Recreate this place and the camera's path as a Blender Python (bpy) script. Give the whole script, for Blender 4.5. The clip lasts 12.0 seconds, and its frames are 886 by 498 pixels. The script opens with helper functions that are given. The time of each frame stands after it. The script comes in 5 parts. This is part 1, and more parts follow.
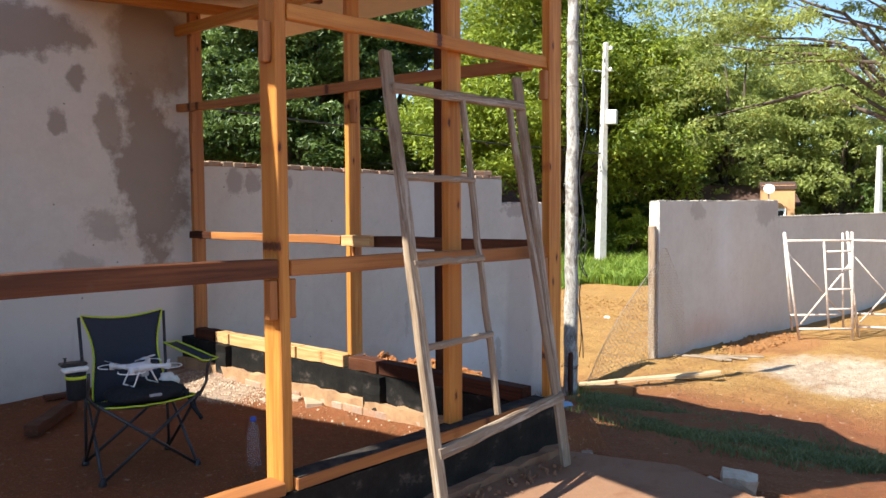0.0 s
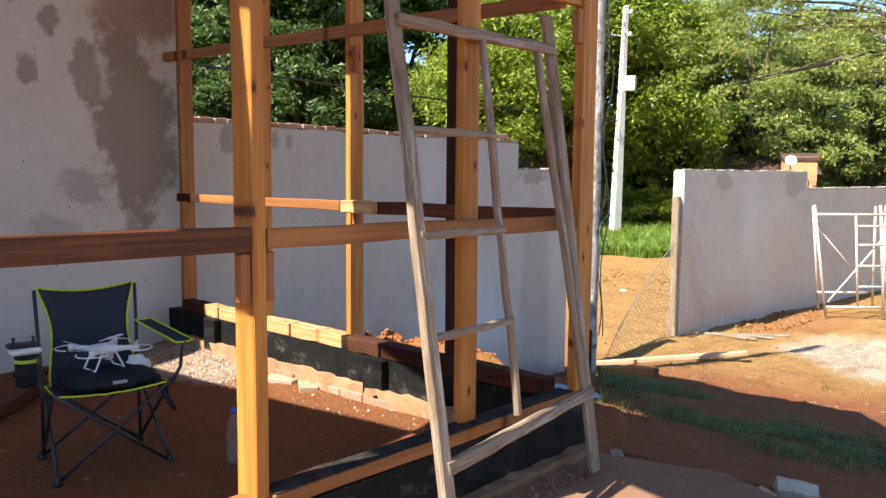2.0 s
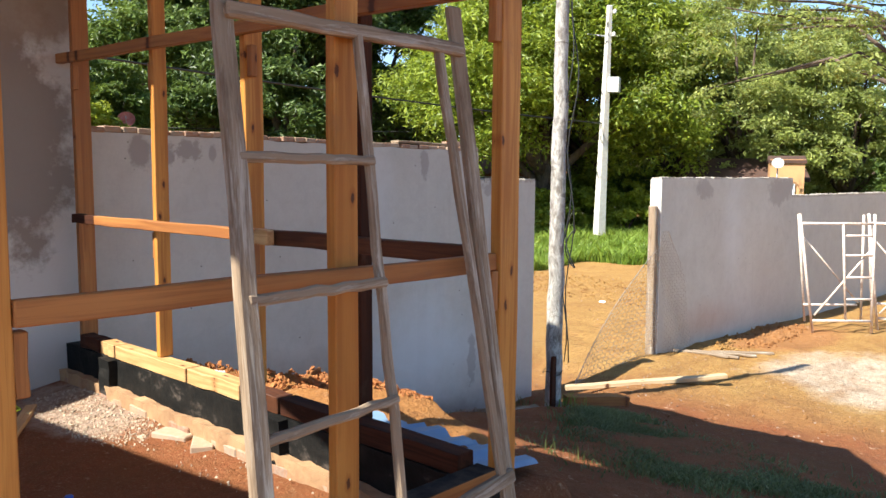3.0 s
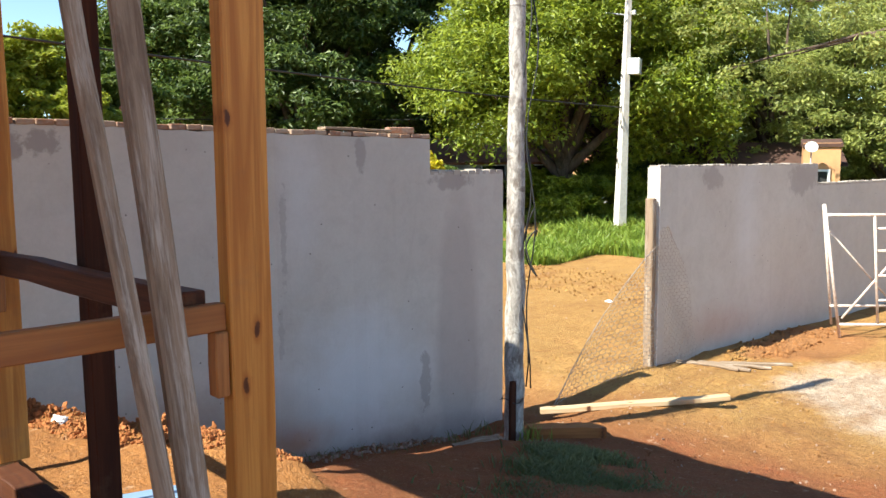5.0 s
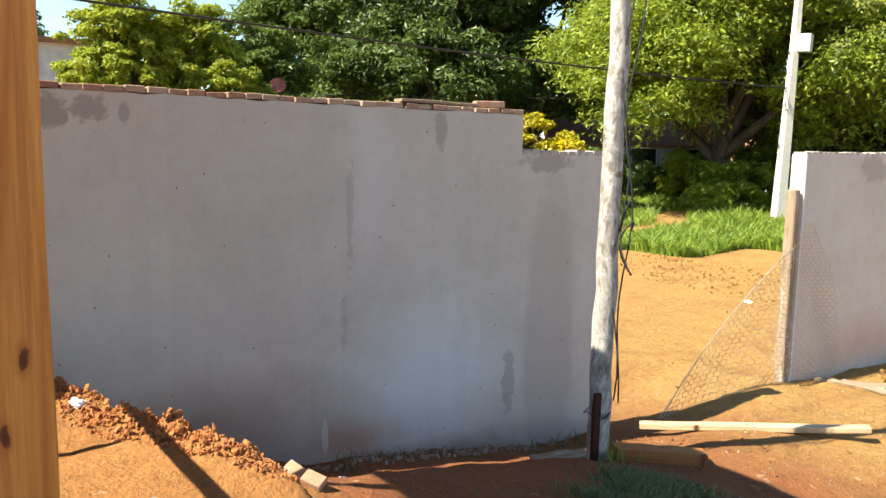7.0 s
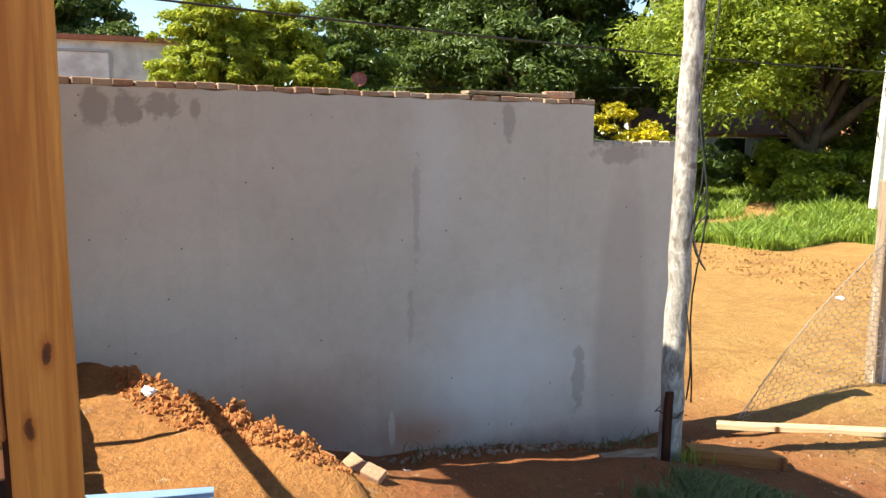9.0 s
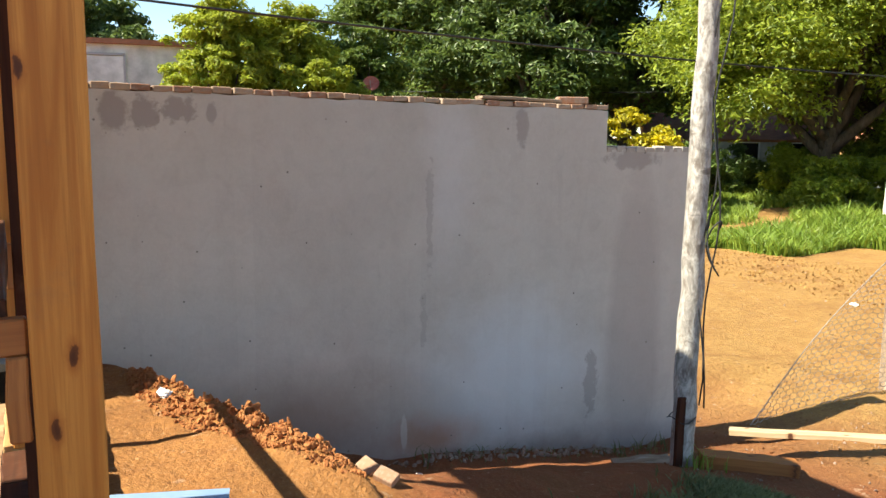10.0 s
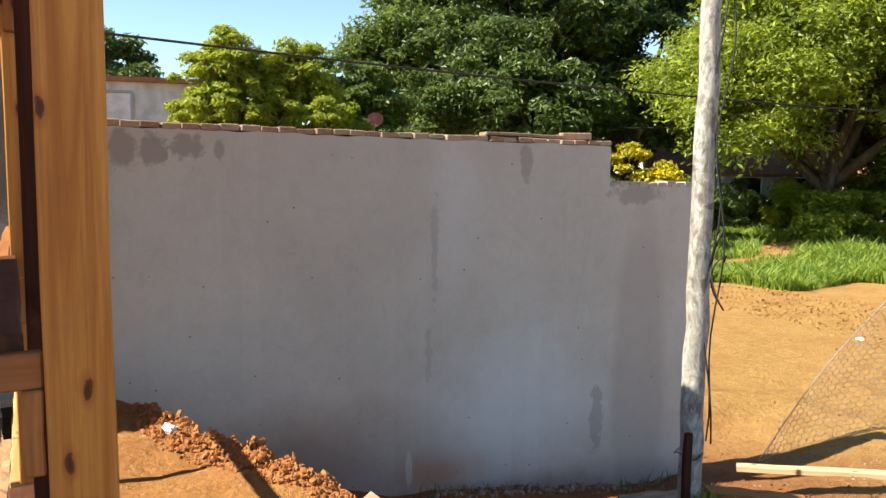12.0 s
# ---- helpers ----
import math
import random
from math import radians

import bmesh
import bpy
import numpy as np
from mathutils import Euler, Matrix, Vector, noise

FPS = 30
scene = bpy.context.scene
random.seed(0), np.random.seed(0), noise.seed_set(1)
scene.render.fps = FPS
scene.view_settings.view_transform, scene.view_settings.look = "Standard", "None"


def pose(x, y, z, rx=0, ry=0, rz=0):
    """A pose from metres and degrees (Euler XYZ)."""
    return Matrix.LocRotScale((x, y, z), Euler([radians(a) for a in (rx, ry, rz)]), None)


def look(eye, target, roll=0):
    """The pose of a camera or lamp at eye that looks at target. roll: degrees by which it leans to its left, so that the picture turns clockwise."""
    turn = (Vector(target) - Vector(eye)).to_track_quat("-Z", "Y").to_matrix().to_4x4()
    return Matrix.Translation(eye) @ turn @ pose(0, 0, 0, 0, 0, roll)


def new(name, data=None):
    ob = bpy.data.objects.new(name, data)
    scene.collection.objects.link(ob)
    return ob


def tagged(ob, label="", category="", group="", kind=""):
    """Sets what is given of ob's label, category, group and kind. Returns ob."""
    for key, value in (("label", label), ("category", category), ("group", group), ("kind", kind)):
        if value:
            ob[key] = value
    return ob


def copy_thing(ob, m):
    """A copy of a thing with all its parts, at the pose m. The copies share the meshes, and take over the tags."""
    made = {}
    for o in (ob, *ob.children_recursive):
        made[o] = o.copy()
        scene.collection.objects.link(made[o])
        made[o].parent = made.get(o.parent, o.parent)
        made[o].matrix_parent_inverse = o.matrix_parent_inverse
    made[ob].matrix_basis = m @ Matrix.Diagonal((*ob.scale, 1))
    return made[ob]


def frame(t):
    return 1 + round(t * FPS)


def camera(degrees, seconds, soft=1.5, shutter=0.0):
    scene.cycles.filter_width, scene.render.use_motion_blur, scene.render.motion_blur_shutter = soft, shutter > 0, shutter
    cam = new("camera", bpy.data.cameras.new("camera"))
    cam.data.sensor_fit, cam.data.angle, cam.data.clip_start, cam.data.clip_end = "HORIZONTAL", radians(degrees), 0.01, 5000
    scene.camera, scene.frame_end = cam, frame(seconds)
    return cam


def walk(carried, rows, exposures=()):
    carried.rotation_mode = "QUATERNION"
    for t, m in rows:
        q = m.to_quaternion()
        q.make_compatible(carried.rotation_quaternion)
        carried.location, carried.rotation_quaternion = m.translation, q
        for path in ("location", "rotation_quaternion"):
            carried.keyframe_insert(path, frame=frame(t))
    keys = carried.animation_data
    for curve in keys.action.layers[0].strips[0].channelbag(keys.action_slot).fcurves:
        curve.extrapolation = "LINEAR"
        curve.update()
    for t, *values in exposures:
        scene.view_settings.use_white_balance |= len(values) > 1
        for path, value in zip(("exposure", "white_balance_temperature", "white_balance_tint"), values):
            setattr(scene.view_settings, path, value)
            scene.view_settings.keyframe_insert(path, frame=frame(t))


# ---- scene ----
cam = camera(57.9, 12.0)
PATH = [
    (0, (-0.576, 0.336, 1.442), (-1.914, 1.818, 1.330), -0.35),
    (0.5, (-0.588, 0.345, 1.433), (-1.931, 1.822, 1.320), -0.4),
    (1, (-0.660, 0.425, 1.420), (-2.009, 1.896, 1.291), -0.4),
    (1.5, (-0.872, 0.593, 1.423), (-2.225, 2.055, 1.254), 0.0),
    (2, (-1.006, 0.797, 1.410), (-2.359, 2.257, 1.218), 0.5),
    (2.5, (-1.115, 1.2, 1.492), (-2.45, 2.677, 1.295), 0.9),
    (3, (-1.22, 1.617, 1.522), (-2.557, 3.092, 1.332), 0.4),
    (3.5, (-1.283, 1.998, 1.566), (-2.63, 3.463, 1.368), -0.5),
    (5.3, (-1.466, 3.286, 1.532), (-2.882, 4.681, 1.311), 0.1),
    (5.5, (-1.439, 3.4, 1.526), (-2.872, 4.777, 1.303), 0.4),
    (6, (-1.448, 3.633, 1.526), (-2.98, 4.894, 1.278), 0.5),
    (6.5, (-1.539, 3.831, 1.513), (-3.132, 5.012, 1.258), 0.9),
    (7, (-1.608, 3.987, 1.53), (-3.244, 5.104, 1.26), 1.1),
    (7.2, (-1.617, 4.018, 1.536), (-3.299, 5.063, 1.259), 0.9),
    (9, (-1.593, 4.114, 1.533), (-3.334, 5.055, 1.241), 0.4),
    (9.5, (-1.593, 4.104, 1.535), (-3.34, 5.032, 1.239), 0.4),
    (10, (-1.582, 4.09, 1.541), (-3.336, 5.007, 1.258), 0.6),
    (10.5, (-1.57, 4.082, 1.539), (-3.336, 4.99, 1.298), 0.8),
    (11, (-1.564, 4.077, 1.543), (-3.321, 5.003, 1.307), 0.9),
    (11.5, (-1.568, 4.069, 1.546), (-3.331, 4.989, 1.335), 0.9),
    (12, (-1.565, 4.068, 1.544), (-3.333, 4.982, 1.347), 0.5),
]
walk(cam, [(t, look(eye, target, roll)) for t, eye, target, roll in PATH],
     exposures=[(0, 1.34, 6300, 5), (2, 1.42, 6300, 5), (3.5, 1.38, 6350, 5), (5.5, 1.4, 6600, 4), (6, 1.48, 6950, 3), (6.5, 1.55, 6950, 3), (7.2, 1.6, 6950, 3), (9, 1.55, 7000, 3), (9.5, 1.5, 7000, 3), (10.5, 1.45, 7000, 3), (12, 1.36, 7000, 3)])

# ---- world, sun ----
SUN_EL, SUN_AZ = 47.5, (-0.213, -0.977)
world = bpy.data.worlds.new("sky")
scene.world = world
world.use_nodes = True
sky = world.node_tree.nodes.new("ShaderNodeTexSky")
sky.sky_type, sky.sun_disc = "NISHITA", False
sky.sun_elevation, sky.sun_rotation = radians(SUN_EL), math.atan2(SUN_AZ[0], SUN_AZ[1])
sky.air_density, sky.dust_density, sky.ozone_density = 0.8, 0.05, 2.0
background = world.node_tree.nodes["Background"]
background.inputs["Strength"].default_value = 0.1
world.node_tree.links.new(sky.outputs[0], background.inputs["Color"])
sun = new("sun", bpy.data.lights.new("sun", "SUN"))
sun.data.energy, sun.data.angle, sun.data.color = 5.0, radians(0.5), (1.0, 0.93, 0.82)
sun.matrix_world = look((SUN_AZ[0] * 40, SUN_AZ[1] * 40, 40 * math.tan(radians(SUN_EL))), (0, 0, 0))


# ---- materials ----
def mat(name, build, rough=0.8, metal=0.0, coord="Object"):
    """A node material. build(g) returns colour socket, height socket or None, bump distance."""
    m = bpy.data.materials.new(name)
    m.use_nodes = True
    g = Graph(m.node_tree, coord)
    bsdf = m.node_tree.nodes["Principled BSDF"]
    bsdf.inputs["Roughness"].default_value, bsdf.inputs["Metallic"].default_value = rough, metal
    colour, height, dist = build(g)
    g.link(colour, bsdf.inputs["Base Color"])
    if height is not None:
        b = g.node("ShaderNodeBump")
        b.inputs["Distance"].default_value, b.inputs["Strength"].default_value = dist, 1.0
        g.link(height, b.inputs["Height"])
        g.link(b.outputs[0], bsdf.inputs["Normal"])
    g.bsdf = bsdf
    return m


class Graph:
    def __init__(self, tree, coord):
        self.tree = tree
        if coord == "World":
            self.co = self.node("ShaderNodeNewGeometry").outputs["Position"]
        else:
            self.co = self.node("ShaderNodeTexCoord").outputs[coord]

    def node(self, kind):
        return self.tree.nodes.new(kind)

    def link(self, a, b):
        if hasattr(a, "is_output"):
            self.tree.links.new(a, b)
        elif b.type == "RGBA":
            b.default_value = (*a, 1) if len(a) == 3 else a
        else:
            b.default_value = a

    def scaled(self, s, shift=(0, 0, 0)):
        n = self.node("ShaderNodeMapping")
        n.inputs["Scale"].default_value = s if isinstance(s, tuple) else (s, s, s)
        n.inputs["Location"].default_value = shift
        self.link(self.co, n.inputs["Vector"])
        return n.outputs[0]

    def noise(self, s, detail=4, rough=0.6, dist=0.0, shift=(0, 0, 0)):
        n = self.node("ShaderNodeTexNoise")
        n.inputs["Scale"].default_value = 1
        n.inputs["Detail"].default_value, n.inputs["Roughness"].default_value, n.inputs["Distortion"].default_value = detail, rough, dist
        self.link(self.scaled(s, shift), n.inputs["Vector"])
        return n.outputs["Fac"]

    def voronoi(self, s, dims="3D"):
        n = self.node("ShaderNodeTexVoronoi")
        n.voronoi_dimensions = dims
        n.inputs["Scale"].default_value = 1
        self.link(self.scaled(s), n.inputs["Vector"])
        return n.outputs["Distance"]

    def ramp(self, fac, *stops):
        n = self.node("ShaderNodeValToRGB")
        e = n.color_ramp.elements
        while len(e) < len(stops):
            e.new(0.5)
        for el, (p, c) in zip(e, stops):
            el.position, el.color = p, ((c, c, c, 1) if isinstance(c, (int, float)) else (*c, 1))
        self.link(fac, n.inputs[0])
        return n.outputs[0]

    def mix(self, fac, a, b, mode="MIX"):
        n = self.node("ShaderNodeMix")
        n.data_type, n.blend_type = "RGBA", mode
        self.link(fac, n.inputs[0]), self.link(a, n.inputs[6]), self.link(b, n.inputs[7])
        return n.outputs[2]

    def math(self, op, a, b=0.0, clamp=False):
        n = self.node("ShaderNodeMath")
        n.operation, n.use_clamp = op, clamp
        self.link(a, n.inputs[0]), self.link(b, n.inputs[1])
        return n.outputs[0]

    def xyz(self):
        n = self.node("ShaderNodeSeparateXYZ")
        self.link(self.co, n.inputs[0])
        return n.outputs

    def blob(self, centre, radii, wobble, s=3.0, soft=0.25):
        """1 inside an uneven ellipsoid, 0 outside."""
        n = self.node("ShaderNodeVectorMath")
        n.operation = "SUBTRACT"
        self.link(self.co, n.inputs[0])
        n.inputs[1].default_value = centre
        d = self.node("ShaderNodeVectorMath")
        d.operation = "DIVIDE"
        self.link(n.outputs[0], d.inputs[0])
        d.inputs[1].default_value = radii
        le = self.node("ShaderNodeVectorMath")
        le.operation = "LENGTH"
        self.link(d.outputs[0], le.inputs[0])
        r = self.math("ADD", le.outputs["Value"], self.math("MULTIPLY", self.math("SUBTRACT", self.noise(s, 5, 0.65), 0.5), wobble))
        return self.ramp(r, (1.0 - soft, 1.0), (1.0, 0.0))

    def random(self):
        return self.node("ShaderNodeObjectInfo").outputs["Random"]

    def island(self):
        return self.node("ShaderNodeNewGeometry").outputs["Random Per Island"]


def wood_build(light, dark, knots=True, rnd=0.25):
    def build(g):
        # grain runs along the local x axis of each board
        r = g.random()
        comb = g.node("ShaderNodeCombineXYZ")
        for i in range(3):
            g.link(g.math("MULTIPLY", r, 37.0 + 11 * i), comb.inputs[i])
        add = g.node("ShaderNodeVectorMath")
        g.link(g.co, add.inputs[0]), g.link(comb.outputs[0], add.inputs[1])
        g.co = add.outputs[0]
        grain = g.noise((1.2, 26, 26), 6, 0.6, 0.6)
        broad = g.noise((0.7, 5, 5), 3, 0.5)
        col = g.mix(g.ramp(grain, (0.4, 0.0), (0.62, 1.0)), light, dark)
        fibre = g.noise((2.5, 110, 110), 4, 0.7, 0.3)
        col = g.mix(g.ramp(fibre, (0.5, 0.0), (0.66, 0.45)), col, tuple(v * 0.7 for v in dark))
        col = g.mix(g.ramp(broad, (0.3, 0.0), (0.68, min(1.0, rnd * 3))), col, dark)
        if knots:
            v = g.math("ADD", g.voronoi((2.7, 6.5, 9), "2D"), g.math("MULTIPLY", g.math("SUBTRACT", g.noise((40, 90, 90), 3, 0.7), 0.5), 0.09))
            col = g.mix(g.ramp(v, (0.06, 0.55), (0.12, 0.0)), col, tuple(c * t for c, t in zip(dark, (0.75, 0.55, 0.4))))
            col = g.mix(g.ramp(v, (0.02, 0.95), (0.045, 0.8), (0.058, 0.0)), col, (0.06, 0.016, 0.005))
        dirt = g.noise(7, 5, 0.7)
        col = g.mix(g.ramp(dirt, (0.58, 0.0), (0.8, 0.35)), col, (0.16, 0.1, 0.06))
        h = g.mix(0.5, grain, g.noise(40, 3, 0.6))
        return col, h, 0.0015
    return build


WOOD = mat("wood_fresh", wood_build((0.6, 0.275, 0.058), (0.37, 0.132, 0.022)), 0.6)
WOOD_MID = mat("wood_brown", wood_build((0.43, 0.18, 0.05), (0.26, 0.095, 0.028)), 0.64)
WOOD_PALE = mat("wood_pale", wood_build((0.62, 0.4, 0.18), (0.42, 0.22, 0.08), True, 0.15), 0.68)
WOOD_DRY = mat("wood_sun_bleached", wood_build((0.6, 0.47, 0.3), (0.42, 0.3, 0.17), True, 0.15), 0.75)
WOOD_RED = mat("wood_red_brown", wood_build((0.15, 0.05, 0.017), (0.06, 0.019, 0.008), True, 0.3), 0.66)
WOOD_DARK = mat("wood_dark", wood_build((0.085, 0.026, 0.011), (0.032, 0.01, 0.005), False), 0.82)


def weathered(g):
    grain = g.noise((3, 60, 60), 6, 0.65, 0.8)
    col = g.mix(grain, (0.2, 0.135, 0.085), (0.34, 0.26, 0.185))
    splash = g.noise((2.2, 26, 26), 6, 0.72, 0.5)
    col = g.mix(g.ramp(splash, (0.52, 0.0), (0.64, 0.7)), col, (0.48, 0.43, 0.36))
    col = g.mix(g.ramp(g.noise((3, 34, 34), 5, 0.7, 0.4, (5, 3, 1)), (0.48, 0.0), (0.62, 0.75)), col, (0.13, 0.085, 0.055))
    return col, g.mix(0.5, grain, splash), 0.004


WOOD_GREY = mat("wood_weathered", weathered, 0.85)


def bark_pale(g):
    n = g.noise((13, 13, 6), 6, 0.75, 0.8)
    col = g.ramp(n, (0.3, (0.15, 0.135, 0.12)), (0.47, (0.3, 0.275, 0.25)), (0.6, (0.52, 0.49, 0.45)), (0.75, (0.36, 0.33, 0.3)))
    col = g.mix(g.ramp(g.noise((18, 18, 8), 4, 0.6), (0.52, 0.0), (0.64, 0.7)), col, (0.12, 0.09, 0.07))
    ring = g.noise((2, 2, 11), 3, 0.6, 0.5, (4, 0, 2))
    col = g.mix(g.ramp(ring, (0.62, 0.0), (0.68, 0.75)), col, (0.1, 0.075, 0.06))
    return col, g.mix(0.5, n, ring), 0.02


BARK_PALE = mat("pale_bark", bark_pale, 0.85)


def bark(g):
    n = g.noise((6, 6, 1.5), 6, 0.7)
    return g.ramp(n, (0.3, (0.035, 0.025, 0.018)), (0.7, (0.17, 0.12, 0.09))), n, 0.02


BARK = mat("bark", bark, 0.9)


def plaster_build(patches):
    def build(g):
        big = g.noise(0.9, 5, 0.6, 0.6)
        mid = g.noise((3.2, 3.2, 2.2), 6, 0.68, 0.5)
        cloud = g.noise(7.5, 4, 0.6, 0.8)
        fine = g.noise(38, 5, 0.7)
        col = g.mix(g.ramp(big, (0.35, 0.0), (0.68, 1.0)), (0.475, 0.432, 0.382), (0.55, 0.508, 0.455))
        col = g.mix(g.ramp(mid, (0.35, 0.0), (0.75, 0.4)), col, (0.59, 0.555, 0.51))
        col = g.mix(g.ramp(fine, (0.3, 0.0), (0.75, 0.12)), col, (0.25, 0.21, 0.19))
        col = g.mix(g.ramp(cloud, (0.45, 0.0), (0.72, 0.16)), col, (0.29, 0.245, 0.22))
        for centre, radii, wobble, s, tint, amount in patches:
            col = g.mix(g.math("MULTIPLY", g.blob(centre, radii, wobble * (1.7 if tint in (DAMP, WET) else 1.0), s * (1.4 if tint == WET else 1.0), 0.75 if tint in (PALE, SOILY, FOOT) else 0.3), amount), col, tint)
        # pits and specks
        v = g.voronoi((6.5, 6.5, 6.5))
        col = g.mix(g.ramp(v, (0.03, 0.8), (0.06, 0.0)), col, (0.09, 0.075, 0.065))
        # fine runs of water
        run = g.noise((5, 5, 0.6), 5, 0.65, 0.9)
        col = g.mix(g.ramp(run, (0.62, 0.0), (0.75, 0.16)), col, (0.27, 0.23, 0.21))
        return col, g.mix(0.5, fine, mid), 0.004
    return build


DAMP, WET, PALE, SOILY, FOOT = (0.2, 0.155, 0.125), (0.31, 0.265, 0.24), (0.64, 0.64, 0.65), (0.42, 0.21, 0.12), (0.26, 0.19, 0.155)
PLASTER = mat("cement_render", plaster_build([
    ((-6.95, 6.78, -0.77), (0.8, 0.5, 0.24), 1.1, 3, SOILY, 0.75),
    ((-6.8, 7.45, -0.3), (0.8, 0.95, 0.7), 1.0, 2, PALE, 0.75),
    ((-7.0, 5.6, -0.6), (0.8, 1.5, 0.55), 0.8, 2, FOOT, 0.75),
    ((-6.9, 7.5, -1.1), (0.8, 2.0, 0.26), 0.9, 3, FOOT, 0.8),
    ((-6.93, 6.545, -0.72), (0.5, 0.03, 0.16), 1.2, 9, (0.6, 0.56, 0.5), 0.6),
    ((-6.9, 6.9, 1.2), (0.8, 0.25, 0.9), 1.4, 3, PALE, 0.3),
    ((-7.0, 4.6, 1.66), (0.5, 0.1, 0.16), 0.8, 8, WET, 0.85),
    ((-7.0, 4.79, 1.66), (0.5, 0.11, 0.12), 1.1, 9, WET, 0.85),
    ((-7.0, 4.98, 1.68), (0.5, 0.13, 0.09), 1.3, 9, WET, 0.8),
    ((-7.0, 5.2, 1.67), (0.5, 0.04, 0.08), 0.9, 9, WET, 0.7),
    ((-6.8, 7.5, 1.6), (0.5, 0.06, 0.2), 1.1, 7, WET, 0.7),
    ((-6.93, 6.74, 0.95), (0.5, 0.03, 0.4), 1.8, 9, WET, 0.42),
    ((-6.93, 6.7, 0.2), (0.5, 0.03, 0.22), 1.8, 9, WET, 0.35),
    ((-6.8, 8.2, -0.5), (0.5, 0.07, 0.3), 1.9, 9, WET, 0.6),
    ((-6.75, 8.62, -0.2), (0.5, 0.3, 1.7), 0.4, 2, (0.36, 0.305, 0.275), 0.5),
    ((-6.72, 8.55, 1.36), (0.5, 0.3, 0.09), 1.2, 6, WET, 0.7),
    ((-6.35, 13.3, -0.7), (0.6, 1.1, 0.35), 1.2, 2, SOILY, 0.35),
    ((-6.35, 13.1, 1.3), (0.6, 0.25, 0.18), 1.2, 4, WET, 0.6),
    ((-6.3, 15.7, 1.25), (0.6, 0.6, 0.28), 1.2, 3, WET, 0.6),
    ((-6.3, 14.0, 0.7), (0.6, 0.45, 1.2), 1.2, 2, PALE, 0.35),
]), 0.93, 0.0, "World")
PLASTER_HOUSE = mat("damp_render", plaster_build([
    ((-6.92, 3.6, 0.6), (0.5, 1.6, 0.55), 0.6, 1.5, (0.5, 0.47, 0.45), 0.7),
    ((-6.92, 3.7, 1.7), (0.5, 0.36, 0.85), 1.3, 3.0, DAMP, 0.85),
    ((-6.92, 3.3, 1.25), (0.5, 0.22, 0.2), 1.4, 4, DAMP, 0.5),
    ((-6.92, 3.75, 2.75), (0.5, 0.42, 0.5), 1.1, 3, (0.24, 0.17, 0.125), 0.85),
    ((-6.92, 2.6, 2.75), (0.5, 0.7, 0.22), 1.2, 4, DAMP, 0.8),
    ((-6.92, 3.1, 2.45), (0.5, 0.08, 0.12), 1.1, 6, DAMP, 0.75),
    ((-6.92, 2.95, 2.1), (0.5, 0.09, 0.1), 1.2, 6, DAMP, 0.7),
    ((-6.92, 3.35, 2.1), (0.5, 0.12, 0.25), 1.2, 5, DAMP, 0.7),
    ((-6.92, 3.1, 0.95), (0.5, 0.25, 0.15), 1.3, 4, DAMP, 0.35),
]), 0.93, 0.0, "World")


